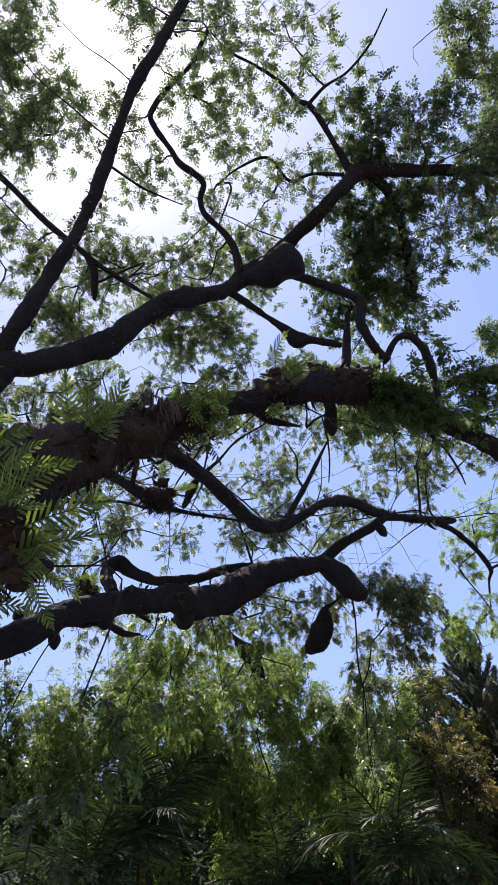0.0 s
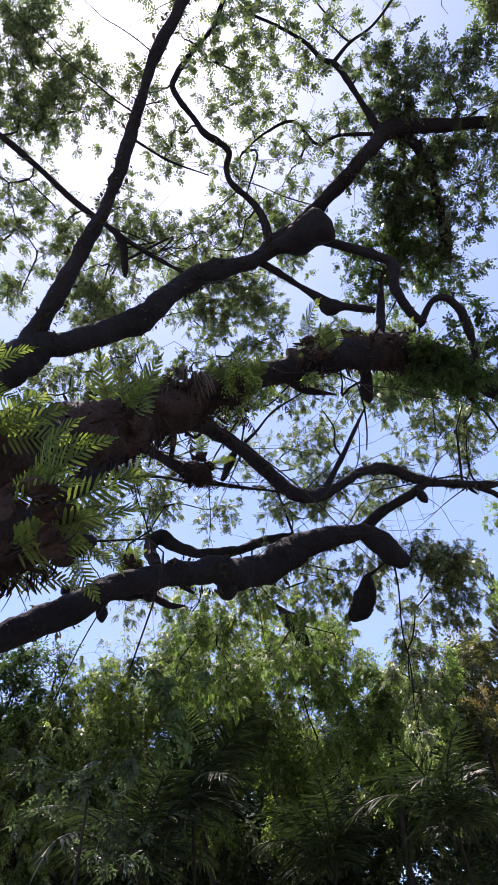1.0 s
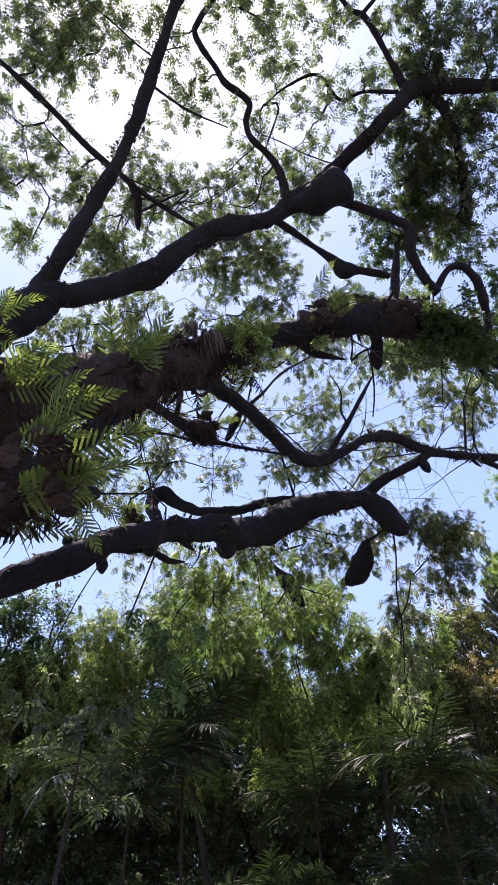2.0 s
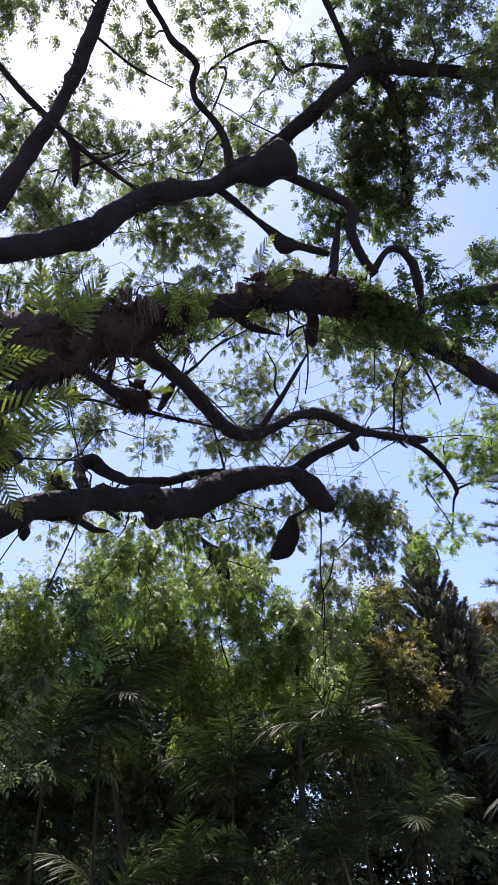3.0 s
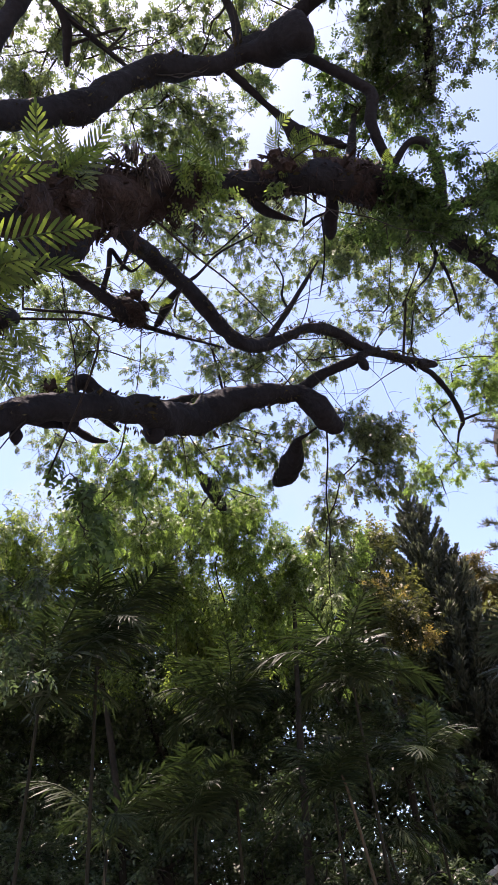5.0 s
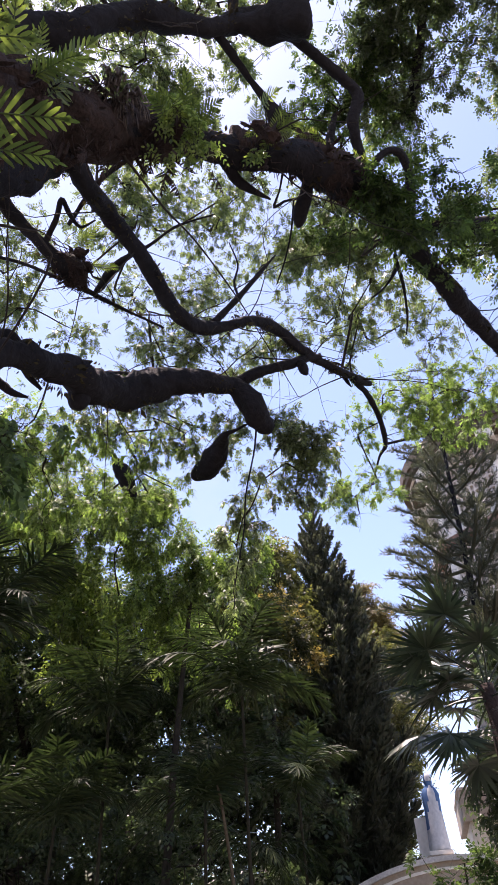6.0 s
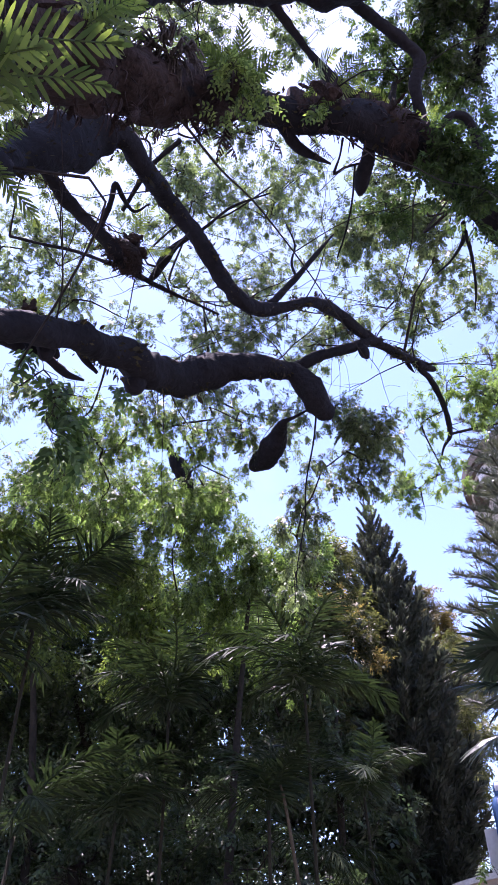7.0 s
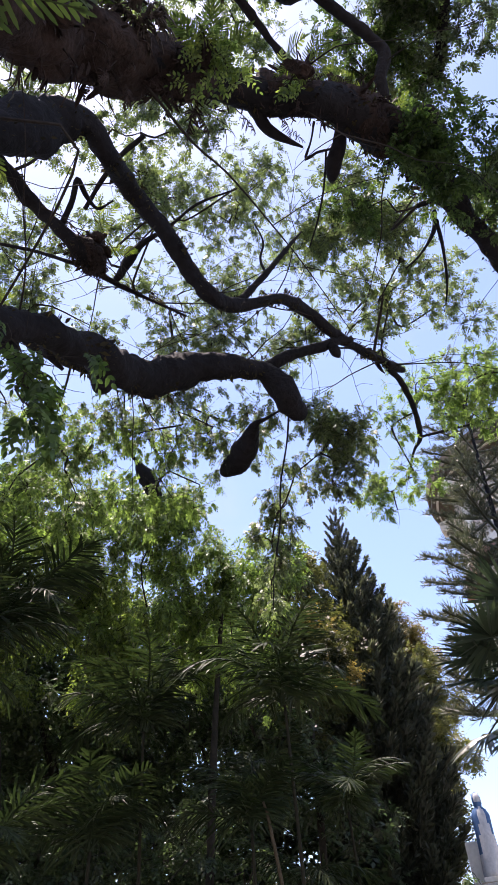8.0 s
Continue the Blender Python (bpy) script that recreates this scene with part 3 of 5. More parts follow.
CLUMPS['under_leaves'] = [(0.53, 9.24, 14.31, 0.95, 1.2), (1.65, 9.42, 14.07, 1.09, 1.2), (1.7, 10.39, 13.38, 0.99, 1.2), (3, 8.82, 12.95, 0.79, 2), (3.26, 7.73, 12.33, 0.82, 2.19), (3.89, 7.79, 12.06, 0.72, 2.4), (5.12, 8.43, 12.37, 0.66, 1.39), (4.2, 9.11, 12.33, 0.68, 1.2), (2.83, 9.75, 13.61, 0.73, 0.99), (4.69, 9.31, 11.96, 0.79, 1.6), (6.3, 9.38, 12.39, 0.71, 1.39), (3.91, 10.24, 12.91, 0.61, 0.59), (-0.32, 8.56, 13.58, 0.66, 1.6), (0.28, 10.82, 13.21, 0.74, 0.8)]
CLUMPS['under_leaves'] += [(2.11, 8.64, 14.46, 0.71, 0.99)]
CLUMPS['shade_leaves'] = [(2.61, 5.04, 8.77, 0.46, 1.6), (3.16, 5.22, 8.8, 0.51, 1.9), (3.03, 5.44, 8.74, 0.41, 1.5), (3.9, 5.65, 9.05, 0.44, 1.5), (3.87, 5.11, 9.35, 0.5, 1.5), (2.42, 5.04, 9.08, 0.3, 1.2), (4.63, 5.59, 9.16, 0.67, 1.6), (3.85, 5.98, 8.88, 0.3, 0.8), (2.99, 7.24, 11.5, 0.38, 0.8), (3.14, 7.06, 10.95, 0.46, 1)]
CLUMPS['left_leaves'] = [(-2.18, 10.2, 12.27, 0.77, 1.18), (-1.92, 10.7, 11.89, 0.67, 1.18), (-0.69, 10.89, 11.84, 0.57, 1.01), (-2.63, 9.79, 12.51, 0.65, 1.18), (-1.68, 9.93, 12.57, 0.67, 0.84), (-0.66, 9.41, 13.03, 0.56, 1.01), (0.79, 10.81, 11.86, 0.7, 1.34), (1.74, 10.82, 11.7, 0.82, 1.34), (2.65, 10.62, 11.66, 0.7, 1.34), (3.29, 10.28, 11.75, 0.58, 1.18), (-3.38, 10.2, 12, 0.86, 1.34), (-3.52, 10.82, 11.39, 0.86, 1.18), (-2.52, 11.79, 10.67, 0.67, 1.01)]
CLUMPS['hanging_leaves'] = [(3.62, 10.6, 9.4, 0.5, 1.5), (3.83, 10.6, 8.85, 0.42, 1.4), (4.2, 10.6, 9.6, 0.4, 1.3), (3.42, 10.5, 10.0, 0.42, 1.3), (3.54, 10.6, 8.35, 0.3, 1.2), (2.98, 11.8, 9.1, 0.3, 1.3), (3.0, 11.8, 8.4, 0.36, 1.4), (2.82, 11.8, 7.7, 0.36, 1.3), (2.6, 11.8, 8.1, 0.3, 1.3), (1.07, 11, 10.2, 0.76, 1.29), (2.18, 11.01, 9.93, 0.77, 1.29), (3.06, 10.19, 9.77, 0.52, 1.57), (3.44, 10.56, 9.18, 0.63, 1.72), (3.79, 10.24, 9.37, 0.47, 1.57), (3.59, 10.9, 8.67, 0.47, 1.43), (2.98, 10.96, 8.9, 0.37, 1.29), (2.73, 11.45, 8.32, 0.47, 1.57), (2.78, 11.8, 7.75, 0.41, 1.29), (3.96, 10.65, 8.79, 0.36, 1.14), (1.57, 11.35, 9.7, 0.66, 1.14), (0.03, 11.34, 9.92, 0.76, 1.14), (2.72, 12.13, 7.18, 0.41, 1.14)]
CLUMPS['tip_leaves'] = [(5.91, 10.66, 11.57, 0.73, 1.02), (6.5, 10.6, 11.15, 0.7, 1.4), (5.49, 11.52, 10.97, 0.55, 1.02), (5.39, 12.37, 10.04, 0.55, 1.7), (5.97, 12.01, 10.08, 0.49, 1.53), (6.75, 10.1, 11.2, 0.6, 1.36), (7.59, 9.87, 11.08, 0.93, 1.53), (6.92, 10.72, 10.8, 0.6, 1.02), (5.75, 12.51, 9.59, 0.37, 0.85)]
CLUMPS['low_leaves'] = [(-1.25, 11.5, 9.35, 0.45, 1.2), (-0.58, 11.5, 9.1, 0.6, 1.3), (0.01, 11.2, 9.7, 0.5, 1.2), (0.86, 11.5, 9.45, 0.55, 1.2), (1.46, 12.0, 8.95, 0.45, 1.1), (0.47, 12.0, 8.65, 0.6, 1.3), (-0.74, 12.0, 8.4, 0.65, 1.3), (1.55, 11.0, 9.75, 0.4, 1.0), (-1.31, 11.47, 9.7, 0.85, 1.1), (-1.75, 12.0, 8.5, 0.6, 1.2), (-0.75, 12.26, 9.56, 0.89, 1.3), (0.51, 11.82, 10.09, 0.56, 0.8), (-1.52, 12.63, 8.93, 0.87, 1.2), (-0.05, 15.75, 10.66, 1.12, 1.2), (1.88, 15.39, 10.95, 0.85, 1), (-0.03, 11.94, 9.97, 0.56, 0.9)]
CLUMPS['near_leaves'] = [(-1.05, 5.6, 4.95, 0.2, 0.9), (-0.95, 5.6, 4.78, 0.22, 1.0), (-0.76, 5.6, 4.75, 0.2, 1.0), (-0.95, 5.6, 4.5, 0.2, 0.9), (-0.72, 5.6, 4.5, 0.17, 0.9), (-0.85, 5.6, 4.3, 0.12, 0.8)]
CLUMPS['limb_leaves'] = [(-1.96, 7.71, 12.54, 0.49, 1.1), (-1.17, 7.62, 12.72, 0.49, 1.1), (-0.36, 7.51, 12.86, 0.49, 1.1), (0.41, 7.4, 12.92, 0.44, 1.1), (1.01, 7.2, 13.02, 0.44, 1), (-2.6, 8.25, 12, 0.43, 1), (-3.05, 7.36, 12.53, 0.47, 1.1), (-2.45, 7.33, 12.7, 0.42, 1.1), (-1.83, 7.16, 12.93, 0.43, 1), (0.2, 8.6, 12.69, 0.41, 0.8), (-0.27, 8.87, 12.47, 0.35, 0.8), (1.35, 8.28, 12.86, 0.41, 0.8)]
CLUMPS['crown_leaves'] = [(2.65, 3.23, 13.41, 0.36, 1.6), (2.98, 3.71, 13.19, 0.36, 1.6), (2.68, 4.21, 13.09, 0.33, 1.4), (3.14, 4.24, 12.97, 0.33, 1.4), (2.96, 5.06, 12.68, 0.34, 1.2), (3.21, 5.68, 12.31, 0.34, 1.2), (4.6, 7.64, 12.45, 0.39, 1), (4.49, 8.38, 11.94, 0.34, 1)]
BACK['green_crown'] = [(-2.68, 16.65, 10.81, 1.57, 1.6), (-0.74, 16.7, 11.02, 1.61, 1.6), (-1.66, 17.52, 9.44, 1.56, 1.6), (0.44, 17.49, 9.57, 1.6, 1.6), (-4.27, 16.74, 10.08, 1.64, 1.6), (-3.77, 17.59, 8.61, 1.62, 1.6), (1.35, 15.92, 12.05, 0.9, 1.1), (-1.84, 16.1, 11.82, 1.02, 1.1), (0.17, 16.08, 11.94, 0.9, 1.1), (-5.62, 16.6, 9.59, 1.57, 1.6), (-6.69, 16.54, 8.9, 1.63, 1.6), (-5.24, 17.39, 8.16, 1.55, 1.6)]
BACK['green_crown'] += [(-6.1, 17.0, 10.5, 1.4, 1.5), (-4.25, 16.5, 11.3, 1.1, 1.4), (-2.39, 16.5, 12.1, 1.1, 1.4), (-0.44, 16.5, 11.6, 1.2, 1.4), (1.43, 16.5, 11.2, 1.05, 1.4), (-3.26, 17.0, 10.2, 1.5, 1.5), (-0.52, 17.0, 9.9, 1.5, 1.5), (-5.3, 17.5, 8.9, 1.5, 1.5), (-2.33, 17.5, 8.4, 1.5, 1.5), (0.55, 17.5, 8.0, 1.4, 1.4)]
BACK['dark_thicket'] = [(-2.42, 20.08, 8.36, 1.82, 2), (-0.35, 20.16, 8.47, 1.87, 2), (1.97, 20.01, 8.5, 1.9, 2), (4.15, 19.57, 8.59, 1.75, 2), (-1.31, 20.7, 6.69, 1.78, 2), (1.05, 20.7, 6.59, 1.81, 2), (3.44, 20.35, 6.69, 1.84, 2), (5.53, 19.73, 7, 1.54, 2), (-4.15, 20, 7.82, 1.89, 2), (-3.91, 20.57, 5.95, 1.81, 2), (6.63, 19.62, 5.99, 1.34, 2), (-5.6, 19.77, 7.41, 1.81, 2), (-7, 19.16, 7.84, 1.77, 2), (-5.32, 20.32, 5.63, 1.74, 2)]
BACK['dark_thicket'] += [(-7.6, 20.5, 11.4, 1.7, 1.6), (-5.07, 20.5, 11.5, 1.7, 1.6), (-2.47, 20.5, 11.5, 1.7, 1.6), (0.12, 20.5, 11.4, 1.7, 1.6), (2.68, 20.5, 11.2, 1.6, 1.6), (4.9, 20.5, 10.8, 1.4, 1.6), (-3.8, 20.5, 9.6, 1.6, 1.6), (-1.2, 20.5, 9.9, 1.6, 1.6), (1.4, 20.5, 9.9, 1.6, 1.6), (-6.77, 19.8, 5.98, 1.69, 2)]
BACK['low_thicket'] = [(-1.42, 18.11, 4.43, 1.43, 2), (0.23, 18.14, 4.43, 1.46, 2), (2.05, 17.97, 4.51, 1.49, 2), (-1.89, 18.23, 3.25, 1.36, 1.8), (-0.11, 18.31, 3.23, 1.39, 1.8), (1.74, 18.19, 3.19, 1.42, 2), (3.61, 17.85, 3.23, 1.43, 2), (5.18, 17.41, 3.06, 1.17, 2), (-3.23, 17.95, 4.1, 1.48, 2), (-4.34, 17.77, 3.7, 1.42, 2), (-5.45, 17.41, 4.03, 1.39, 2)]
BACK['rear_hedge'] = [(-8.09, 26.82, 6.23, 2.61, 2.4), (-5.47, 27.43, 6.51, 2.75, 2.4), (-2.53, 27.79, 6.76, 2.87, 2.4), (0.68, 27.86, 6.79, 2.95, 2.4), (4.01, 27.5, 6.91, 3, 2.4), (7.13, 26.81, 6.79, 2.8, 2.4), (9.26, 26.35, 5.33, 1.73, 2.2), (-6.25, 27.63, 3.83, 2.54, 2.4), (-3.4, 28.12, 3.82, 2.65, 2.4), (-0.29, 28.3, 3.78, 2.73, 2.4), (2.97, 28.09, 3.85, 2.79, 2.4), (6.27, 27.47, 3.89, 2.81, 2.4), (8.89, 26.7, 3.47, 1.84, 2.2), (-8.71, 26.05, 8.66, 2.36, 2.2)]
BACK['rear_hedge'] += [(-6.05, 26.62, 9.27, 2.5, 2.2), (-3.38, 26.97, 9.65, 2.6, 2.2), (-0.66, 27.05, 9.95, 2.48, 2.2), (1.99, 26.87, 10.19, 2.53, 2.2), (4.48, 26.4, 10.53, 2.35, 2.2), (6.76, 25.75, 10.81, 1.93, 2.2), (8.36, 25.84, 9.03, 1.87, 2.2), (-5.19, 26.03, 11.45, 2.01, 1.8), (-2.13, 26.26, 11.91, 2.1, 1.8), (0.96, 26.15, 12.25, 1.94, 1.8), (3.73, 25.76, 12.45, 1.75, 1.8)]
BACK['olive_crown'] = [(8.03, 25.39, 15.54, 1.31, 1.8), (9, 26.02, 13.71, 1.76, 1.8), (7.7, 26.85, 12.9, 2.1, 1.8), (9.24, 27.03, 11.15, 2.05, 1.8), (6.04, 26.58, 14.44, 2.14, 1.8), (8.69, 25, 15.78, 0.96, 1.4), (6.85, 27.74, 11.32, 2.07, 1.8)]
BACK['ochre_crown'] = [(20.67, 41.13, 23.47, 1.12, 2), (21.48, 41.41, 22.14, 1.66, 2.2), (19.87, 42.55, 21.52, 2.18, 2.2), (22.71, 41.57, 20.41, 1.75, 2.2), (22.01, 42.52, 19.16, 2.13, 2.2), (20.45, 43.66, 18.34, 2.52, 2.2), (21.68, 43.96, 15.83, 2.46, 2), (18.96, 45.27, 15.79, 2.87, 2), (23.44, 42.23, 17.93, 1.52, 2)]
BACK['far_crown'] = [(28.4, 51.13, 18.93, 1.58, 1.8), (29.65, 50.65, 18.16, 1.56, 1.6), (27.37, 51.99, 18.08, 1.8, 1.6), (28.19, 52.16, 16.06, 2.21, 1.6)]
BACK['right_crown'] = [(6.08, 2.17, 17.33, 0.88, 1.4), (6.74, 3.05, 16.91, 0.96, 1.4), (6.63, 3.91, 16.76, 0.74, 1.2), (7.34, 4.49, 16.26, 0.93, 1.2), (7.36, 5.82, 15.77, 0.76, 1.1), (7.64, 6.79, 15.18, 0.9, 1.2), (7.12, 7.9, 14.86, 0.73, 1.3), (7.89, 8.18, 14.25, 1.04, 1.2), (8.08, 5.6, 15.47, 1.12, 1.2), (7.56, 2.49, 16.62, 1.15, 1.4), (5.91, 2.89, 17.28, 0.48, 1), (7.8, 4.01, 16.16, 0.96, 1.3)]
BACK['near_bush'] = [(-1.95, 7.12, 4.67, 0.45, 0.5), (-1.42, 7.14, 4.91, 0.35, 0.45), (-2.07, 7.25, 4.27, 0.44, 0.6), (-1.55, 7.41, 4.18, 0.39, 0.5), (-2.52, 6.91, 4.74, 0.45, 0.6)]
BACK['creeper'] = [(-0.04, 4.46, 7.92, 0.14, 1), (0.11, 4.51, 7.83, 0.18, 1.1), (0.24, 4.6, 7.77, 0.16, 1.1), (0.32, 4.72, 7.71, 0.12, 1), (-0.04, 4.79, 7.7, 0.1, 0.6)]
BACK['creeper_small'] = [(0.98, 4.74, 8.15, 0.09, 0.8), (0.83, 4.74, 8.17, 0.07, 0.7)]
BACK['creeper_low'] = [(-1.76, 7.64, 8.13, 0.13, 1), (-1.87, 7.71, 8.02, 0.12, 1)]
BACK['gate_crown'] = [(9.93, 15.78, 5.79, 0.65, 1.8), (9.59, 16.13, 5.44, 0.39, 1.4), (9.95, 15.98, 5, 0.59, 1.6), (9.49, 16.3, 5, 0.26, 1), (9.78, 16.2, 4.58, 0.38, 1.4), (10.26, 15.62, 5.51, 0.77, 1.8), (10.19, 15.91, 4.53, 0.63, 1.8), (9.4, 16.17, 5.75, 0.21, 0.8), (9.18, 13.36, 6.79, 0.72, 2), (9.09, 13.8, 5.88, 0.7, 2), (8.86, 13.83, 6.28, 0.41, 1.6), (8.85, 13.34, 7.38, 0.46, 1.8), (8.81, 13.62, 6.87, 0.41, 1.8), (8.66, 14.21, 5.64, 0.33, 1.6)]
BACK['gate_shrub'] = [(11.01, 19.13, 4.03, 0.49, 1.6), (11.4, 18.82, 4.29, 0.43, 1.6), (10.49, 19.49, 3.77, 0.43, 1.6), (11.4, 18.91, 3.63, 0.57, 1.8), (9.65, 19.87, 4.52, 0.18, 1)]
BACK['left_crown'] = [(-6.87, 16.08, 11.31, 1.05, 1.6), (-5.7, 16.36, 11.6, 0.92, 1.3), (-8.14, 15.53, 11.22, 1.46, 1.6), (-6.17, 16.91, 10.33, 1.34, 1.8), (-4.78, 17.06, 10.89, 0.92, 1.4), (-6.91, 17.16, 9.21, 1.43, 1.8), (-5.33, 17.74, 9.15, 1.31, 1.8), (-8.29, 16.31, 9.68, 1.55, 1.8), (-6.32, 17.84, 8.08, 1.39, 1.8), (-4.62, 18.35, 8.09, 1.28, 1.8)]
BACK['crown_edge'] = [(1.25, 15.68, 10.46, 1.47, 1.6), (2.83, 15.81, 9.85, 1.17, 1.6), (2.08, 16.32, 9.04, 1.08, 1.3), (3.8, 15.69, 9.7, 0.65, 1.3), (4.1, 15.97, 11.16, 0.5, 1.3), (4.82, 16.03, 10.71, 0.54, 1.3), (4.48, 16.44, 10.13, 0.61, 1.3), (3.61, 16.42, 10.57, 0.62, 1.3), (0.36, 17.16, 8.66, 0.8, 1.5), (1.12, 16.02, 8.94, 0.63, 1.2), (2.9, 16.5, 10.6, 1.0, 1.4), (2.14, 17.0, 9.3, 1.4, 1.5), (3.54, 17.5, 8.6, 1.3, 1.5), (4.38, 16.8, 10.0, 0.9, 1.3)]
BACK['back_crown'] = [(5.95, 19.0, 11.9, 1.0, 1.6), (5.48, 20.0, 10.3, 1.3, 1.6), (7.2, 20.5, 10.6, 1.1, 1.6), (6.6, 21.0, 9.0, 1.4, 1.6)]
BACK['brown_crown'] = [(7.14, 21.5, 11.85, 0.75, 1.5), (6.35, 21.5, 11.06, 0.45, 1.3), (8.15, 22.0, 10.76, 0.8, 1.3)]
BACK['edge_crown'] = [(16.84, 32.0, 15.7, 1.1, 1.8), (17.5, 32.0, 14.6, 1.0, 1.8), (17.5, 32.0, 13.0, 1.5, 2.0), (15.85, 32.0, 12.2, 1.8, 2.0), (17.2, 32.0, 11.1, 1.2, 2.0), (16.4, 32.0, 9.0, 1.5, 2.0), (16.3, 32.0, 7.1, 1.3, 2.0), (14.7, 32.0, 9.3, 1.9, 2.0), (16.2, 32.0, 5.0, 1.6, 2.0), (14.2, 32.0, 6.4, 1.9, 2.0)]


ROOTS = {
    "upper_limb": [(-5.0, 5.9, 4.4, 0.42), (-4.4, 5.3, 6.0, 0.40)],
    "great_limb": [(-5.0, 5.9, 3.8, 0.44), (-3.9, 5.0, 4.8, 0.36)],
    "wavy_limb": [(-5.1, 6.1, 4.2, 0.40), (-4.2, 6.0, 6.0, 0.32)],
    "lower_limb": [(-5.2, 6.2, 3.6, 0.42), (-4.9, 6.8, 5.1, 0.30)],
    "fern_stub": [(-4.9, 5.9, 3.2, 0.36)],
}


MOSS = leaf_material("moss_scale", (0.012, 0.010, 0.007), (0.040, 0.034, 0.018), (0.6, 0.6, 0.4), 0.8, 0.1)
TWIGGY = {"wavy_limb": 17, "left_branch": 9, "lower_limb": 11, "upper_limb": 12, "rising_limb": 9, "great_limb": 10, "lower_fork": 4, "right_branch": 4, "crossing_branch": 5, "limb_tip": 2}


# One tree, several leaf tones: sunlit and shaded clumps differ by colour.
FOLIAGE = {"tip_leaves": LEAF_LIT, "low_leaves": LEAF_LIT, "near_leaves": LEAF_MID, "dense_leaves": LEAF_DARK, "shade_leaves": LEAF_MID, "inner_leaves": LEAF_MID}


def growth(pts, seed):
    """Short scales and shreds in patches on a limb's skin."""
    rng = np.random.RandomState(seed)
    line = glide(pts, 0.03)
    run = np.linalg.norm(np.diff(line[:, :3], axis=0), axis=1).sum()
    n = int(300 * run)
    i = rng.randint(1, len(line) - 1, n)
    c, r = line[i, :3], line[i, 3]
    t = unit(line[i + 1, :3] - line[i - 1, :3])
    out = rng.normal(size=(n, 3))
    out = unit(out - t * (out * t).sum(1)[:, None])
    patch = np.array([noise.noise(Vector(p + 0.5 * o) * 2.3 + Vector((seed, 0, 0))) for p, o in zip(c, out)])
    ok = patch > 0.02
    c, r, t, out, patch = c[ok], r[ok], t[ok], out[ok], patch[ok]
    n = len(c)
    way = unit(out + t * rng.normal(size=(n, 1)) * 0.9 + np.array([0, 0, -0.55]) * rng.rand(n, 1))
    ln = (0.025 + 0.075 * rng.rand(n) ** 2.5) * (0.6 + 1.6 * patch)
    return leaf_mesh("limb_growth", c + out * (r * 0.93)[:, None], way, unit(t + 0.5 * rng.normal(size=(n, 3))), ln, ln * (0.25 + 0.25 * rng.rand(n)))


def twig_arcs(pts, count, seed):
    """Long thin shoots that leave a limb, bend and fork."""
    rng = np.random.RandomState(seed)
    line = glide(pts[min(6, len(pts) // 3):], 0.1)
    bars = []
    for k in range(count):
        i = rng.randint(1, len(line) - 1)
        p, t = line[i, :3], unit(line[i + 1, :3] - line[i - 1, :3])
        d = unit(t * rng.uniform(-0.2, 1.0) + rng.normal(size=3) * np.array([0.8, 0.5, 0.6]) + np.array([0, 0, 0.25]))
        w = rng.uniform(0.007, 0.016)
        reach = rng.uniform(0.9, 2.6)
        bend = rng.normal(size=3) * 0.5 + np.array([0, 0, -0.45])
        spine = []
        for s in range(7):
            u = s / 6
            spine.append((*(p + d * reach * u + bend * reach * 0.5 * u * u + rng.normal(size=3) * 0.03 * reach * u), w * (1 - 0.8 * u)))
        bars.append(spine)
        for q in range(rng.randint(2, 5)):
            a = np.array(spine[rng.randint(2, 6)])
            e = unit(d + rng.normal(size=3) * 0.7)
            f = reach * rng.uniform(0.2, 0.45)
            g = a[:3] + e * f * 0.5 + rng.normal(size=3) * 0.06 * f
            bars.append([(*a[:3], a[3] * 0.8), (*g, a[3] * 0.55), (*(a[:3] + e * f + np.array([0, 0, -0.15 * f])), 0.003)])
    return bars


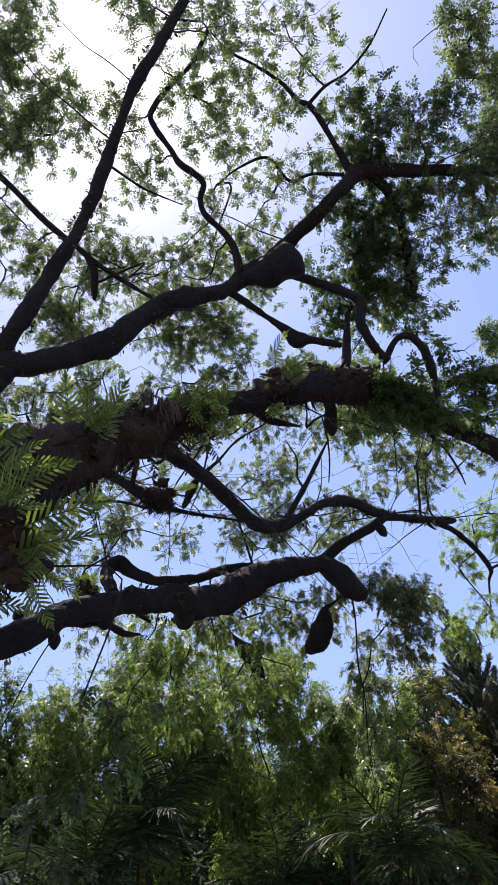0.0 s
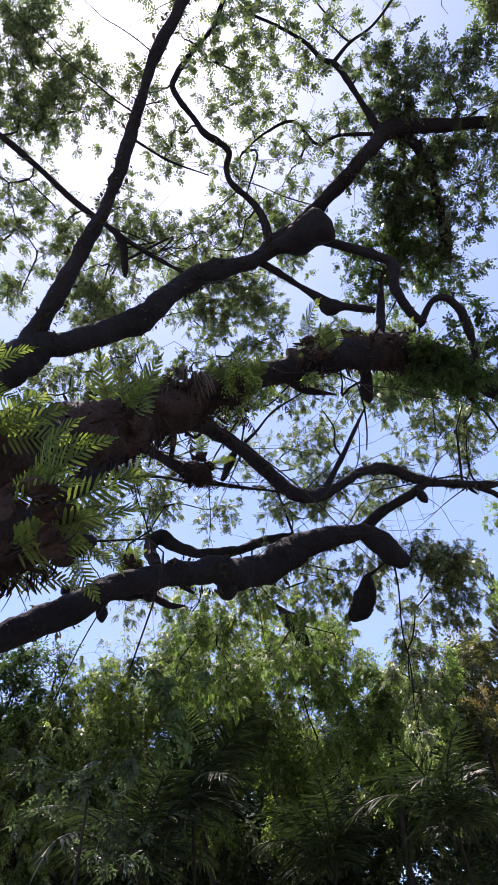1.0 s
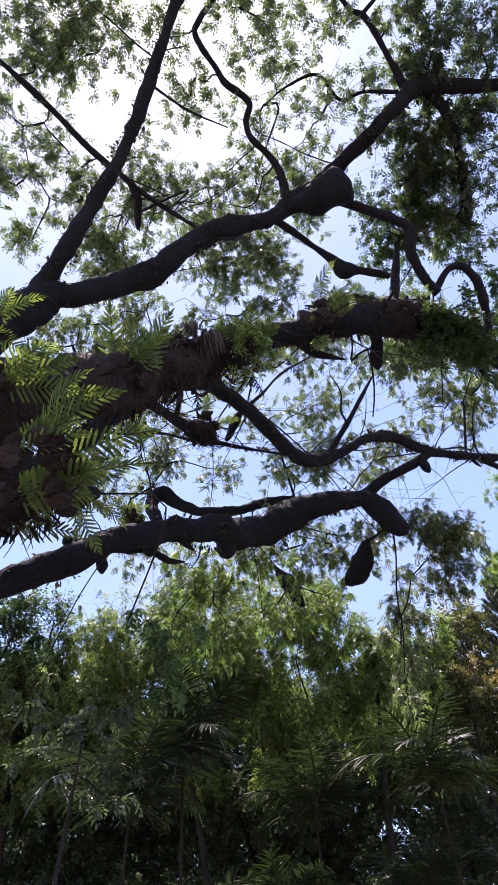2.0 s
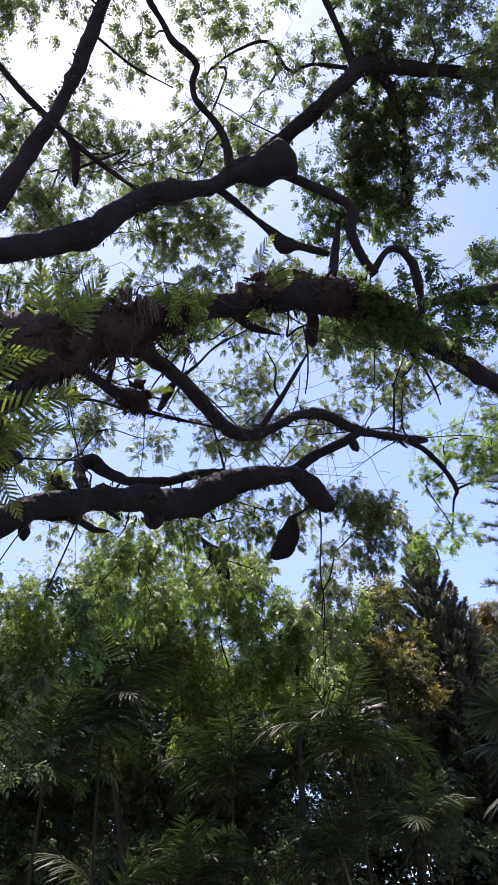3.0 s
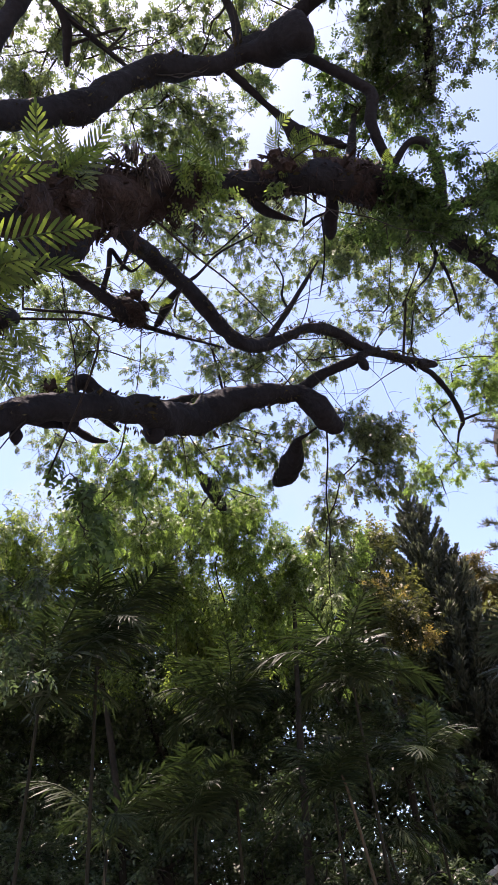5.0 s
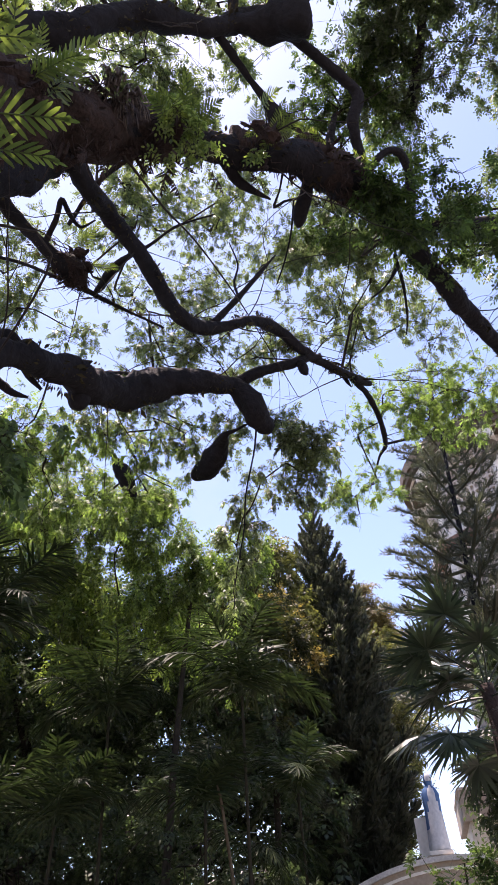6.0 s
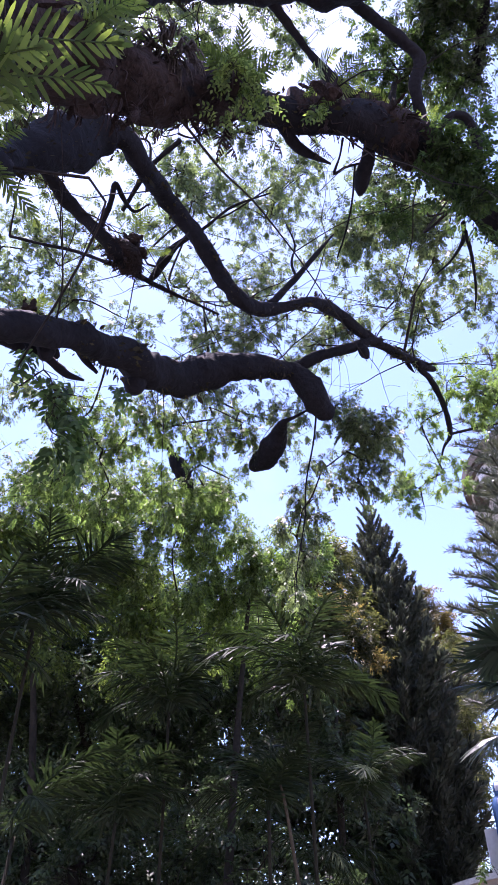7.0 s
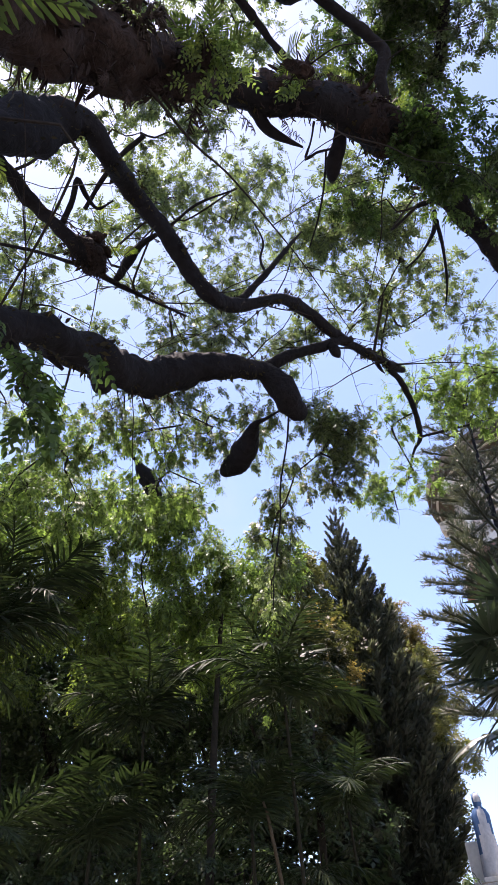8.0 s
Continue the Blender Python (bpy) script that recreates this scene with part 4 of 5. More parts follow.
def build_great_tree():
    tree = thing("rain_tree", (-5.2, 6.0, 0), label="huge old rain tree with dark gnarled limbs and feathery leaves", category="tree")
    trunk = [(-5.4, 6.0, -0.2, 1.25), (-5.3, 6.0, 0.7, 0.92), (-5.2, 6.0, 2.0, 0.78), (-5.1, 6.0, 3.4, 0.76), (-5.0, 5.95, 4.4, 0.62), (-4.9, 5.9, 5.0, 0.3)]
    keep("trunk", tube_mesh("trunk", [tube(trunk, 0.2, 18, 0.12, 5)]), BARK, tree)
    nodes = []
    for k, (name, pts) in enumerate(BRANCHES.items()):
        pts = ROOTS.get(name, []) + pts
        thick = max(p[3] for p in pts)
        big = thick > 0.1
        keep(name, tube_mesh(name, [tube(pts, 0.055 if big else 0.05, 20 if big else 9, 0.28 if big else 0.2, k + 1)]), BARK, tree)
        if big and name in ("upper_limb", "rising_limb", "great_limb", "wavy_limb", "lower_limb", "left_branch", "right_limb", "fern_stub"):
            keep("limb_growth", growth(pts, k), MOSS, tree, "shaggy moss and dead fern scales", kind="stuff")
        if name in TWIGGY:
            bars = twig_arcs(pts, TWIGGY[name], 60 + k)
            keep("twig_spray", tube_mesh("twig_spray", [tube(t, 0.12, 5) for t in bars]), TWIG, tree, "thin arching bare twigs", kind="stuff")
        if name not in ("fern_stub", "great_limb", "cut_stub", "hanging_pod", "hanging_burl", "dry_twig"):
            nodes += [p[:3] for p in glide(pts, 0.4)[::1]]
        elif name == "great_limb":
            nodes += [p[:3] for p in glide(pts[9:], 0.4)]
    rng = np.random.RandomState(7)
    for name, clumps in CLUMPS.items():
        near = name == "near_leaves"
        *arrays, twigs = sprays(clumps, rng, [BRANCHES['fern_stub'][-1][:3]] if near else nodes, leaf=0.066 if near else 0.060, per_m2=900 if near else 1350, droop=1.0 if name in ("hanging_leaves", "low_leaves", "near_leaves") else 0.7, bare=3, each=5, thick=0.008 if near else 0.016)
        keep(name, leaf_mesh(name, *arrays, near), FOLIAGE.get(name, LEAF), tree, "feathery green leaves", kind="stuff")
        stem = name.replace("leaves", "twig_spray")
        keep(stem, tube_mesh(stem, [tube(t, 0.2, 4 if t[0][3] > 0.006 else 3) for t in twigs]), TWIG, tree, "fine dark twigs", kind="stuff")


build_great_tree()


# ---- fronds: ferns, palms ----
def frond_arrays(length, arch, pairs, blade, width, hang, taper, seed, vee=0.25, bare=0.12, loose=0.07):
    """A feather of blades along a rib that leaves the origin along +x and bends over. Gives the leaf arrays and the rib."""
    rng = np.random.RandomState(seed)
    s = np.linspace(0, 1, 15)
    ang = arch[0] + (arch[1] - arch[0]) * s ** 1.2
    step = length / 14
    x = np.concatenate([[0], np.cumsum(np.cos(ang[:-1]) * step)])
    z = np.concatenate([[0], np.cumsum(np.sin(ang[:-1]) * step)])
    y = 0.04 * length * np.sin(s * 3 + seed)
    rib = np.stack([x, y, z], 1)
    at, way, flat, ln = [], [], [], []
    for k in range(pairs):
        u = bare + (1 - bare) * (k + 0.5) / pairs
        i = min(13, int(u * 14))
        p = rib[i] + (rib[i + 1] - rib[i]) * (u * 14 - i)
        t = unit(rib[i + 1] - rib[i])
        n = np.array([-t[2], 0, t[0]])
        size = blade * (math.sin(math.pi * min(1, (u + taper) / (1 + taper))) ** 0.7 * 0.95 + 0.05)
        for sgn in (-1, 1):
            lat = np.array([0, sgn, 0]) * (1 - 0.35 * u) + t * (0.28 + 0.6 * u) + n * vee + np.array([0, 0, -hang])
            at.append(p), way.append(unit(lat + rng.normal(size=3) * loose)), flat.append(unit(n + rng.normal(size=3) * 0.12)), ln.append(size * (0.88 + 0.24 * rng.rand()))
    at.append(rib[-2]), way.append(unit(rib[-1] - rib[-2])), flat.append(np.array([0.0, 0, 1])), ln.append(blade * 0.6)
    ln = np.array(ln)
    return np.array(at), np.array(way), np.array(flat), ln, np.full(len(ln), width), rib


def blade_mesh(name, at, way, flat, length, width, sag, wide=(0.55, 1.0, 0.75, 0.08)):
    """Long blades of three quads each, bent downward at the tip."""
    n = len(at)
    side = unit(np.cross(way, flat))
    cuts = (0.0, 0.35, 0.8, 1.0)
    rows = []
    for c, w in zip(cuts, wide):
        p = at + way * (length * c)[:, None] - np.array([0, 0, 1.0]) * (sag * length * c * c)[:, None]
        rows += [p - side * (width * w / 2)[:, None], p + side * (width * w / 2)[:, None]]
    v = np.stack(rows, 1)
    faces = np.array([(2 * q, 2 * q + 1, 2 * q + 3, 2 * q + 2) for q in range(3)])
    idx = (np.arange(n)[:, None, None] * 8 + faces[None]).reshape(-1)
    mesh = bpy.data.meshes.new(name)
    mesh.vertices.add(8 * n)
    mesh.vertices.foreach_set("co", v.astype(np.float32).ravel())
    mesh.loops.add(len(idx))
    mesh.loops.foreach_set("vertex_index", idx.astype(np.int32))
    mesh.polygons.add(3 * n)
    mesh.polygons.foreach_set("loop_start", np.arange(0, 12 * n, 4, dtype=np.int32))
    mesh.update(calc_edges=True)
    return mesh


def add_rib(mesh, rib, radius):
    """Joins a thin rib to a frond's mesh."""
    bm = bmesh.new()
    bm.from_mesh(mesh)
    pts = [(*p, radius * (1 - 0.75 * k / len(rib))) for k, p in enumerate(rib[::2])]
    v, f = tube(pts, 10, 5)
    made = [bm.verts.new(p) for p in v]
    for q in f:
        bm.faces.new([made[k] for k in q])
    bm.to_mesh(mesh)
    bm.free()


def frond_mesh(name, mat, length, arch, pairs, blade, width, hang, sag, taper, seed, rib_r, vee=0.25, bare=0.12, wide=(0.55, 1.0, 0.75, 0.08), loose=0.07):
    at, way, flat, ln, wd, rib = frond_arrays(length, arch, pairs, blade, width, hang, taper, seed, vee, bare, loose)
    mesh = blade_mesh(name, at, way, flat, ln, wd, sag, wide)
    add_rib(mesh, rib, rib_r)
    mesh.materials.append(mat)
    return mesh


def aim(direction, roll=0.0):
    """A turn that takes +x to direction and keeps +z up as far as it can."""
    d = Vector(direction).normalized()
    y = Vector((0, 0, 1)).cross(d)
    y = y.normalized() if y.length > 1e-3 else Vector((0, 1, 0))
    z = d.cross(y)
    m = Matrix((d, y, z)).transposed().to_4x4()
    return m @ Matrix.Rotation(roll, 4, "X")


def child(name, mesh, parent, m, label=""):
    ob = new(name, mesh)
    ob.parent = parent
    ob.matrix_basis = m
    return tagged(ob, label=label)


def local_part(name, bm, mat, parent, label=""):
    mesh = bpy.data.meshes.new(name)
    bm.to_mesh(mesh)
    bm.free()
    mesh.materials.append(mat)
    return child(name, mesh, parent, Matrix(), label)


FERN = leaf_material("fern_frond", (0.030, 0.046, 0.015), (0.085, 0.110, 0.028), (1.3, 1.4, 0.7), 0.45)
HUSK = rough_material("dry_husk", (0.015, 0.0105, 0.0095), (0.050, 0.033, 0.028), 9.0, 0.6)
STRAW = rough_material("grey_roots", (0.05, 0.04, 0.035), (0.13, 0.11, 0.095), 12.0, 0.3)
# Blades darkened in base and glow to carry the shade they stand in.
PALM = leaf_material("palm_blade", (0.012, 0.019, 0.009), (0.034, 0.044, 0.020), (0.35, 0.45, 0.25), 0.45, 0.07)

FERN_MESHES = [frond_mesh("frond", FERN, 1.0, arch, 13, 0.23, 0.034, 0.05, 0.16, 0.25, k, 0.008, 0.12, 0.15, (0.75, 1.0, 0.85, 0.2)) for k, arch in enumerate([(0.5, -0.5), (0.2, -0.7), (0.7, -0.9)])]
HUSK_MESHES = [blade_mesh("husk", np.zeros((1, 3)), np.array([[1.0, 0, 0]]), np.array([[0, 0, 1.0]]), np.array([0.34]), np.array([0.24]), s) for s in (-0.25, 0.25)]
for k in HUSK_MESHES:
    k.materials.append(HUSK)


def build_fern(at, count, length, lean, loose, seed, shields=9):
    fern = thing("basket_fern", at, label="basket fern with toothed green fronds growing on a limb", category="fern", group="ferns on the limbs")
    rng = random.Random(seed)
    for k in range(count):
        d = Vector(lean).normalized() * 0.9 + Vector((rng.gauss(0, 1), rng.gauss(0, 1), rng.gauss(0, 1))).normalized() * loose
        s = length * rng.uniform(0.65, 1.15)
        child("frond", FERN_MESHES[k % 3], fern, aim(d, rng.uniform(-0.6, 0.6)) @ Matrix.Scale(s, 4))
    length = min(length, 0.36)
    bm = bmesh.new()
    bmesh.ops.create_icosphere(bm, subdivisions=3, radius=1.0)
    for v in bm.verts:
        v.co *= 1 + 0.35 * noise.noise(v.co * 2.2 + Vector((seed, 0, 0))) + 0.12 * noise.noise(v.co * 7)
        v.co = Vector((v.co.x * 0.28, v.co.y * 0.22, v.co.z * 0.20)) * length
    local_part("root_ball", bm, HUSK, fern, "brown matted root ball")
    for k in range(shields):
        side = Vector((rng.gauss(0, 1), rng.gauss(0, 1), rng.gauss(0, 0.5))).normalized()
        d = Vector(lean).normalized() * 0.8 + side * 0.55
        child("husk_leaf", HUSK_MESHES[k % 2], fern, Matrix.Translation(side * 0.22 * length - Vector(lean).normalized() * 0.12 * length) @ aim(d, rng.uniform(-1.5, 1.5)) @ Matrix.Scale(length * rng.uniform(0.8, 1.4), 4), "dry brown husk leaf")


FERN_SPOTS = [
    (-1.45, 3.22, 5, 3, 0.66, 0.65, -0.1, 0.8, 0.25),
    (-1.67, 3.25, 4.86, 4, 0.6, 0.9, 0, 0.5, 0.4),
    (-1.86, 3.8, 4.95, 6, 0.8, 1, 0, 0.25, 0.3),
    (-2.33, 3.47, 6.7, 8, 0.7, 0.4, -0.2, 0.8, 0.85),
    (-1.05, 4.27, 6.88, 8, 0.85, 0, -0.1, 1, 0.3),
    (-1.29, 4.26, 6.79, 6, 0.85, 0, -0.1, 1, 0.4),
    (0.04, 4.63, 7.86, 18, 0.5, 0, -0.4, 0.5, 0.85),
    (1.04, 4.68, 8.44, 9, 0.42, 0, -0.2, 1, 0.85),
    (1.81, 4.95, 8.97, 9, 0.32, 0, -0.2, 1, 0.85),
]
FERN_SPOTS += [
    (2.45, 5.23, 9.44, 7, 0.35, 0, -0.2, 1, 0.85),
    (-1.81, 7.82, 7.96, 9, 0.35, 0, -0.1, 1, 0.85),
    (-0.8, 8.35, 10.85, 3, 0.62, 0.12, -0.35, 1, 0.12),
    (-0.66, 8.5, 10.75, 3, 0.45, 0.9, -0.15, 0.25, 0.3),
    (-1.87, 7.85, 8, 10, 0.4, 0, -0.2, 1, 0.85),
    (-1.45, 3.58, 5.10, 1, 0.72, 1, 0, 0.38, 0.05),
    (-1.42, 3.72, 4.86, 1, 0.72, 1, 0, 0.38, 0.05),
    (-1.23, 4.17, 6.95, 7, 0.6, 0.2, -0.2, 0.9, 0.85),
    (-1.93, 3.21, 5.62, 5, 0.6, 1, -0, 0.3, 0.35),
    (-2.27, 4.56, 5.3, 7, 0.7, 0.9, 0, 0.1, 0.5),
    (-1.58, 4.42, 5.5, 6, 0.55, 0.8, 0.1, -0.3, 0.85),
    (1.02, 4.92, 9.1, 2, 0.8, 0.05, -0.15, 1, 0.1),
    (1.6, 4.95, 9.18, 2, 0.5, -0.2, -0.1, 1, 0.12),
    (2.2, 5.1, 9.3, 7, 0.2, 0, -0.1, 1, 0.8),
    (1.3, 5.0, 9.15, 8, 0.2, 0, -0.1, 1, 0.8),
    (-1.78, 7.6, 7.9, 7, 0.32, 0, -0.1, 1, 0.6),
]
for k, (x, y, z, n, size, lx, ly, lz, loose) in enumerate(FERN_SPOTS):
    build_fern((x, y, z), n, size, (lx, ly, lz), loose, 40 + k)


def build_root_nest(at, size):
    """Grey dangling roots of an old fern."""
    nest = thing("root_nest", at, label="shaggy grey nest of dangling dry fern roots", category="plant")
    rng = np.random.RandomState(3)
    bars = []
    for k in range(120):
        a = rng.rand() * 6.283
        p = np.array([math.cos(a) * size * rng.rand(), math.sin(a) * size * 0.7 * rng.rand(), size * (0.35 + 0.2 * rng.rand())])
        out = np.array([math.cos(a), math.sin(a), 0]) * size * (0.3 + 0.5 * rng.rand())
        bars.append(tube([(*p, 0.011), (*(p + out * 0.6 + np.array([0, 0, 0.05])), 0.010), (*(p + out + np.array([0, 0, -size * (0.4 + 0.6 * rng.rand())])), 0.004)], 0.1, 4))
    mesh = tube_mesh("root_tangle", bars)
    mesh.materials.append(STRAW)
    tagged(child("root_tangle", mesh, nest, Matrix()), kind="stuff")


build_root_nest((-0.54, 4.39, 7.6), 0.22)



SHRED_MESHES = [blade_mesh("shred", np.zeros((1, 3)), np.array([[1.0, 0, 0]]), np.array([[0, 0, 1.0]]), np.array([0.34]), np.array([0.075]), s) for s in (-0.2, 0.35)]
for k in SHRED_MESHES:
    k.materials.append(HUSK)


def build_root_mat(pts, seed):
    """Old fern roots, husks and dead fronds wrapped round a stretch of limb."""
    x, y, z, r = pts[len(pts) // 2]
    mat = thing("root_mat", (x, y, z), label="thick brown mat of fern roots and dead husks round a limb", category="plant")
    keep("root_mass", tube_mesh("root_mass", [tube(pts, 0.05, 26, 0.34, seed)]), HUSK, mat, "matted brown roots")
    rng = random.Random(seed)
    line = glide(pts, 0.05)
    for k in range(110):
        i = rng.randrange(2, len(line) - 2)
        c, t = Vector(line[i][:3]), Vector(line[i + 1][:3] - line[i - 1][:3]).normalized()
        out = Vector((rng.gauss(0, 1), rng.gauss(0, 1), rng.gauss(-0.2, 1)))
        out = (out - t * out.dot(t)).normalized()
        d = out * 0.7 + t * rng.gauss(0, 0.7) + Vector((0, 0, -0.5))
        child("dead_leaf", SHRED_MESHES[k % 2], mat, Matrix.Translation(c + out * line[i][3] * 0.85 - mat.location) @ aim(d, rng.uniform(-1.5, 1.5)) @ Matrix.Scale(rng.uniform(0.22, 0.6) * (0.4 + 2 * line[i][3]), 4))
    bars = []
    for k in range(170):
        i = rng.randrange(2, len(line) - 2)
        c, r = Vector(line[i][:3]), line[i][3]
        out = Vector((rng.gauss(0, 1), rng.gauss(0, 1), rng.gauss(-0.6, 0.7))).normalized()
        a = c + out * r * 0.85 - mat.location
        b = a + out * rng.uniform(0.1, 0.35) * r + Vector((0, 0, -rng.uniform(0.02, 0.3) * r))
        e = b + Vector((rng.gauss(0, 0.05), rng.gauss(0, 0.05), -rng.uniform(0.15, 0.65) * r))
        bars.append(tube([(*a, 0.008), (*b, 0.007), (*e, 0.003)], 0.1, 4))
    mesh = tube_mesh("root_fringe", bars)
    mesh.materials.append(HUSK)
    tagged(child("root_fringe", mesh, mat, Matrix()), label="hanging brown roots", kind="stuff")


DEAD_MESHES = [frond_mesh("dead_frond", HUSK, 1.0, arch, 11, 0.2, 0.04, 0.3, 0.4, 0.25, 50 + k, 0.009, 0.05, 0.15, (0.7, 1.0, 0.8, 0.2), loose=0.3) for k, arch in enumerate([(0.3, -0.4), (0.1, -0.6)])]


def build_dead_fern(at, count, length, seed):
    """A withered tuft that hangs under a limb."""
    tuft = thing("dead_fern", at, label="withered brown fern fronds hanging under a limb", category="fern", group="dead ferns under the limb")
    rng = random.Random(seed)
    for k in range(count):
        d = Vector((rng.gauss(0, 0.45), rng.gauss(0, 0.45), -1))
        child("dead_frond", DEAD_MESHES[k % 2], tuft, Matrix.Translation((rng.gauss(0, 0.12), rng.gauss(0, 0.08), rng.gauss(0, 0.05))) @ aim(d, rng.uniform(-3, 3)) @ Matrix.Scale(length * rng.uniform(0.6, 1.15), 4))


for k, (at, count, length) in enumerate([((-0.2, 4.95, 7.95), 9, 0.5), ((0.15, 5.02, 8.2), 7, 0.42), ((-0.75, 4.8, 7.4), 6, 0.4), ((1.0, 5.12, 8.72), 6, 0.3)]):
    build_dead_fern(at, count, length, 300 + k)

build_root_mat([(-2.1, 3.5, 5.7, 0.33), (-1.73, 3.95, 6.33, 0.36), (-1.44, 4.27, 6.81, 0.36), (-1.12, 4.53, 7.32, 0.36), (-0.72, 4.69, 7.7, 0.34), (-0.22, 4.85, 8.16, 0.29), (0.1, 4.97, 8.42, 0.22)], 91)
build_root_mat([(-2.9, 4.42, 5.3, 0.40), (-2.5, 4.4, 5.46, 0.38), (-2.1, 4.43, 5.54, 0.33), (-1.75, 4.45, 5.57, 0.24), (-1.5, 4.5, 5.6, 0.12)], 92)
build_root_mat([(0.75, 5.05, 8.82, 0.2), (1.1, 5.05, 8.92, 0.24), (1.55, 5.07, 8.98, 0.24), (1.96, 5.14, 9.06, 0.27), (2.45, 5.34, 9.22, 0.27), (2.75, 5.5, 9.25, 0.2)], 93)
build_root_mat([(-1.22, 8.26, 10.55, 0.12), (-1.0, 8.44, 10.56, 0.21), (-0.82, 8.65, 10.66, 0.21), (-0.66, 8.9, 10.75, 0.08)], 94)


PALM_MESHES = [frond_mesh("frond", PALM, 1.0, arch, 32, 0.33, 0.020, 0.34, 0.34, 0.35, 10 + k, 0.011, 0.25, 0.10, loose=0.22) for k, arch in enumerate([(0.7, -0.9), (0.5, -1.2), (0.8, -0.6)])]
CANE = rough_material("palm_cane", (0.012, 0.011, 0.006), (0.028, 0.023, 0.012), 4.0, 0.3)


def build_palm(at, count, length, seed):
    x, y, z = at
    palm = thing("palm", (x, y, 0), label="dark green feather palm with arching fronds in the shade", category="palm", group="palms under the trees")
    rng = random.Random(seed)
    for k in range(2 if seed % 2 == 0 else 1):
        dx, dy, top = rng.uniform(-0.25, 0.25) * (1 + 6 * k), rng.uniform(-0.2, 0.2) * (1 + 6 * k), z * (rng.uniform(0.92, 1.0) if k == 0 else rng.uniform(0.55, 0.85))
        pts = [(dx * 0.4, dy * 0.4, -0.1, 0.045), (dx * 0.7, dy * 0.5, top * 0.5, 0.028), (dx, dy, top, 0.024)]
        mesh = tube_mesh("cane", [tube(pts, 0.35, 8)])
        mesh.materials.append(CANE)
        child("cane", mesh, palm, Matrix(), "thin grey-brown cane")
        each = count if k == 0 else count // 2
        for q in range(each):
            a = q * 2.399 + rng.uniform(-0.3, 0.3)
            rise = rng.uniform(0.1, 1.5) if k == 0 else rng.uniform(-0.3, 1.0)
            m = Matrix.Translation((dx, dy, top)) @ aim((math.cos(a), math.sin(a), rise), rng.uniform(-0.4, 0.4)) @ Matrix.Scale(length * rng.uniform(0.75, 1.1), 4)
            child("frond", PALM_MESHES[(q + k) % 3], palm, m)


for k, (x, y, z, n, size) in enumerate([
    (3.24, 13.2, 6.26, 14, 2),
    (-1.17, 11.78, 5.92, 12, 1.9),
    (1.05, 14.14, 5.78, 13, 2),
    (-2.34, 11.51, 5.37, 11, 2.1),
    (2.62, 13.74, 4.36, 12, 1.6),
    (4.9, 15.03, 4.98, 12, 1.5),
    (0.05, 13.65, 3.98, 12, 1.6),
]):
    build_palm((x, y, z), n, size, 71 + k)


FAN_BLADE = leaf_material("fan_blade", (0.014, 0.022, 0.013), (0.037, 0.049, 0.028), (0.5, 0.6, 0.38), 0.4, 0.24)


def fan_mesh(name, seed):
    """A pleated fan on a long stalk that leaves the origin along +x; the blades' tips hang."""
    rng = np.random.RandomState(seed)
    ang = np.linspace(-2.35, 2.35, 34) + rng.normal(size=34) * 0.02
    way = np.stack([np.cos(ang), np.sin(ang), 0.22 * np.cos(ang * 0.6) - 0.10 + rng.normal(size=34) * 0.05], 1)
    ln = 0.62 * (0.72 + 0.28 * np.cos(ang * 0.55)) * rng.uniform(0.9, 1.06, 34)
    flat = unit(np.stack([rng.normal(size=34) * 0.35, rng.normal(size=34) * 0.35, np.ones(34)], 1))
    mesh = blade_mesh(name, np.tile((1.0, 0, 0), (34, 1)), unit(way), flat, ln, np.full(34, 0.062), 0.26, (0.3, 1.0, 0.5, 0.06))
    add_rib(mesh, np.array([(x, 0.0, 0.14 * math.sin(3.1 * x)) for x in np.linspace(0, 1, 9)]), 0.016)
    mesh.materials.append(FAN_BLADE)
    return mesh


FAN_WAYS = [(-1.0, -0.2, 0.38), (-1.3, -0.2, -0.34), (-0.9, -0.1, -0.95), (-1.2, 0.3, 0.02), (-0.5, -0.2, 0.9)]


def build_fan_palm(at, size, seed):
    x, y, z = at
    palm = thing("fan_palm", (x, y, 0), label="dark fan palm with stiff pleated leaves and a shaggy stem", category="palm")
    trunk = tube_mesh("trunk", [tube([(0.2, 0.1, -0.1, 0.2), (0.1, 0.05, z * 0.5, 0.13), (0, 0, z, 0.12)], 0.12, 12, 0.25, seed)])
    trunk.materials.append(HUSK)
    child("trunk", trunk, palm, Matrix())
    fans = [fan_mesh("fan_leaf", seed + k) for k in range(3)]
    rng = random.Random(seed)
    for k in range(20):
        a = k * 2.399 + rng.uniform(-0.25, 0.25)
        way = FAN_WAYS[k] if k < len(FAN_WAYS) else (math.cos(a), math.sin(a), 1.3 - 2.1 * k / 19 + rng.uniform(-0.15, 0.15))
        m = Matrix.Translation((0, 0, z - 0.012 * k)) @ aim(way, rng.uniform(-0.5, 0.5)) @ Matrix.Scale(size * rng.uniform(0.85, 1.1), 4)
        child("fan_leaf", fans[k % 3], palm, m)


build_fan_palm((5.42, 9.4, 4.72), 1.0, 500)


STICK = rough_material("dry_stick", (0.05, 0.036, 0.02), (0.10, 0.075, 0.045), 6.0, 0.3)


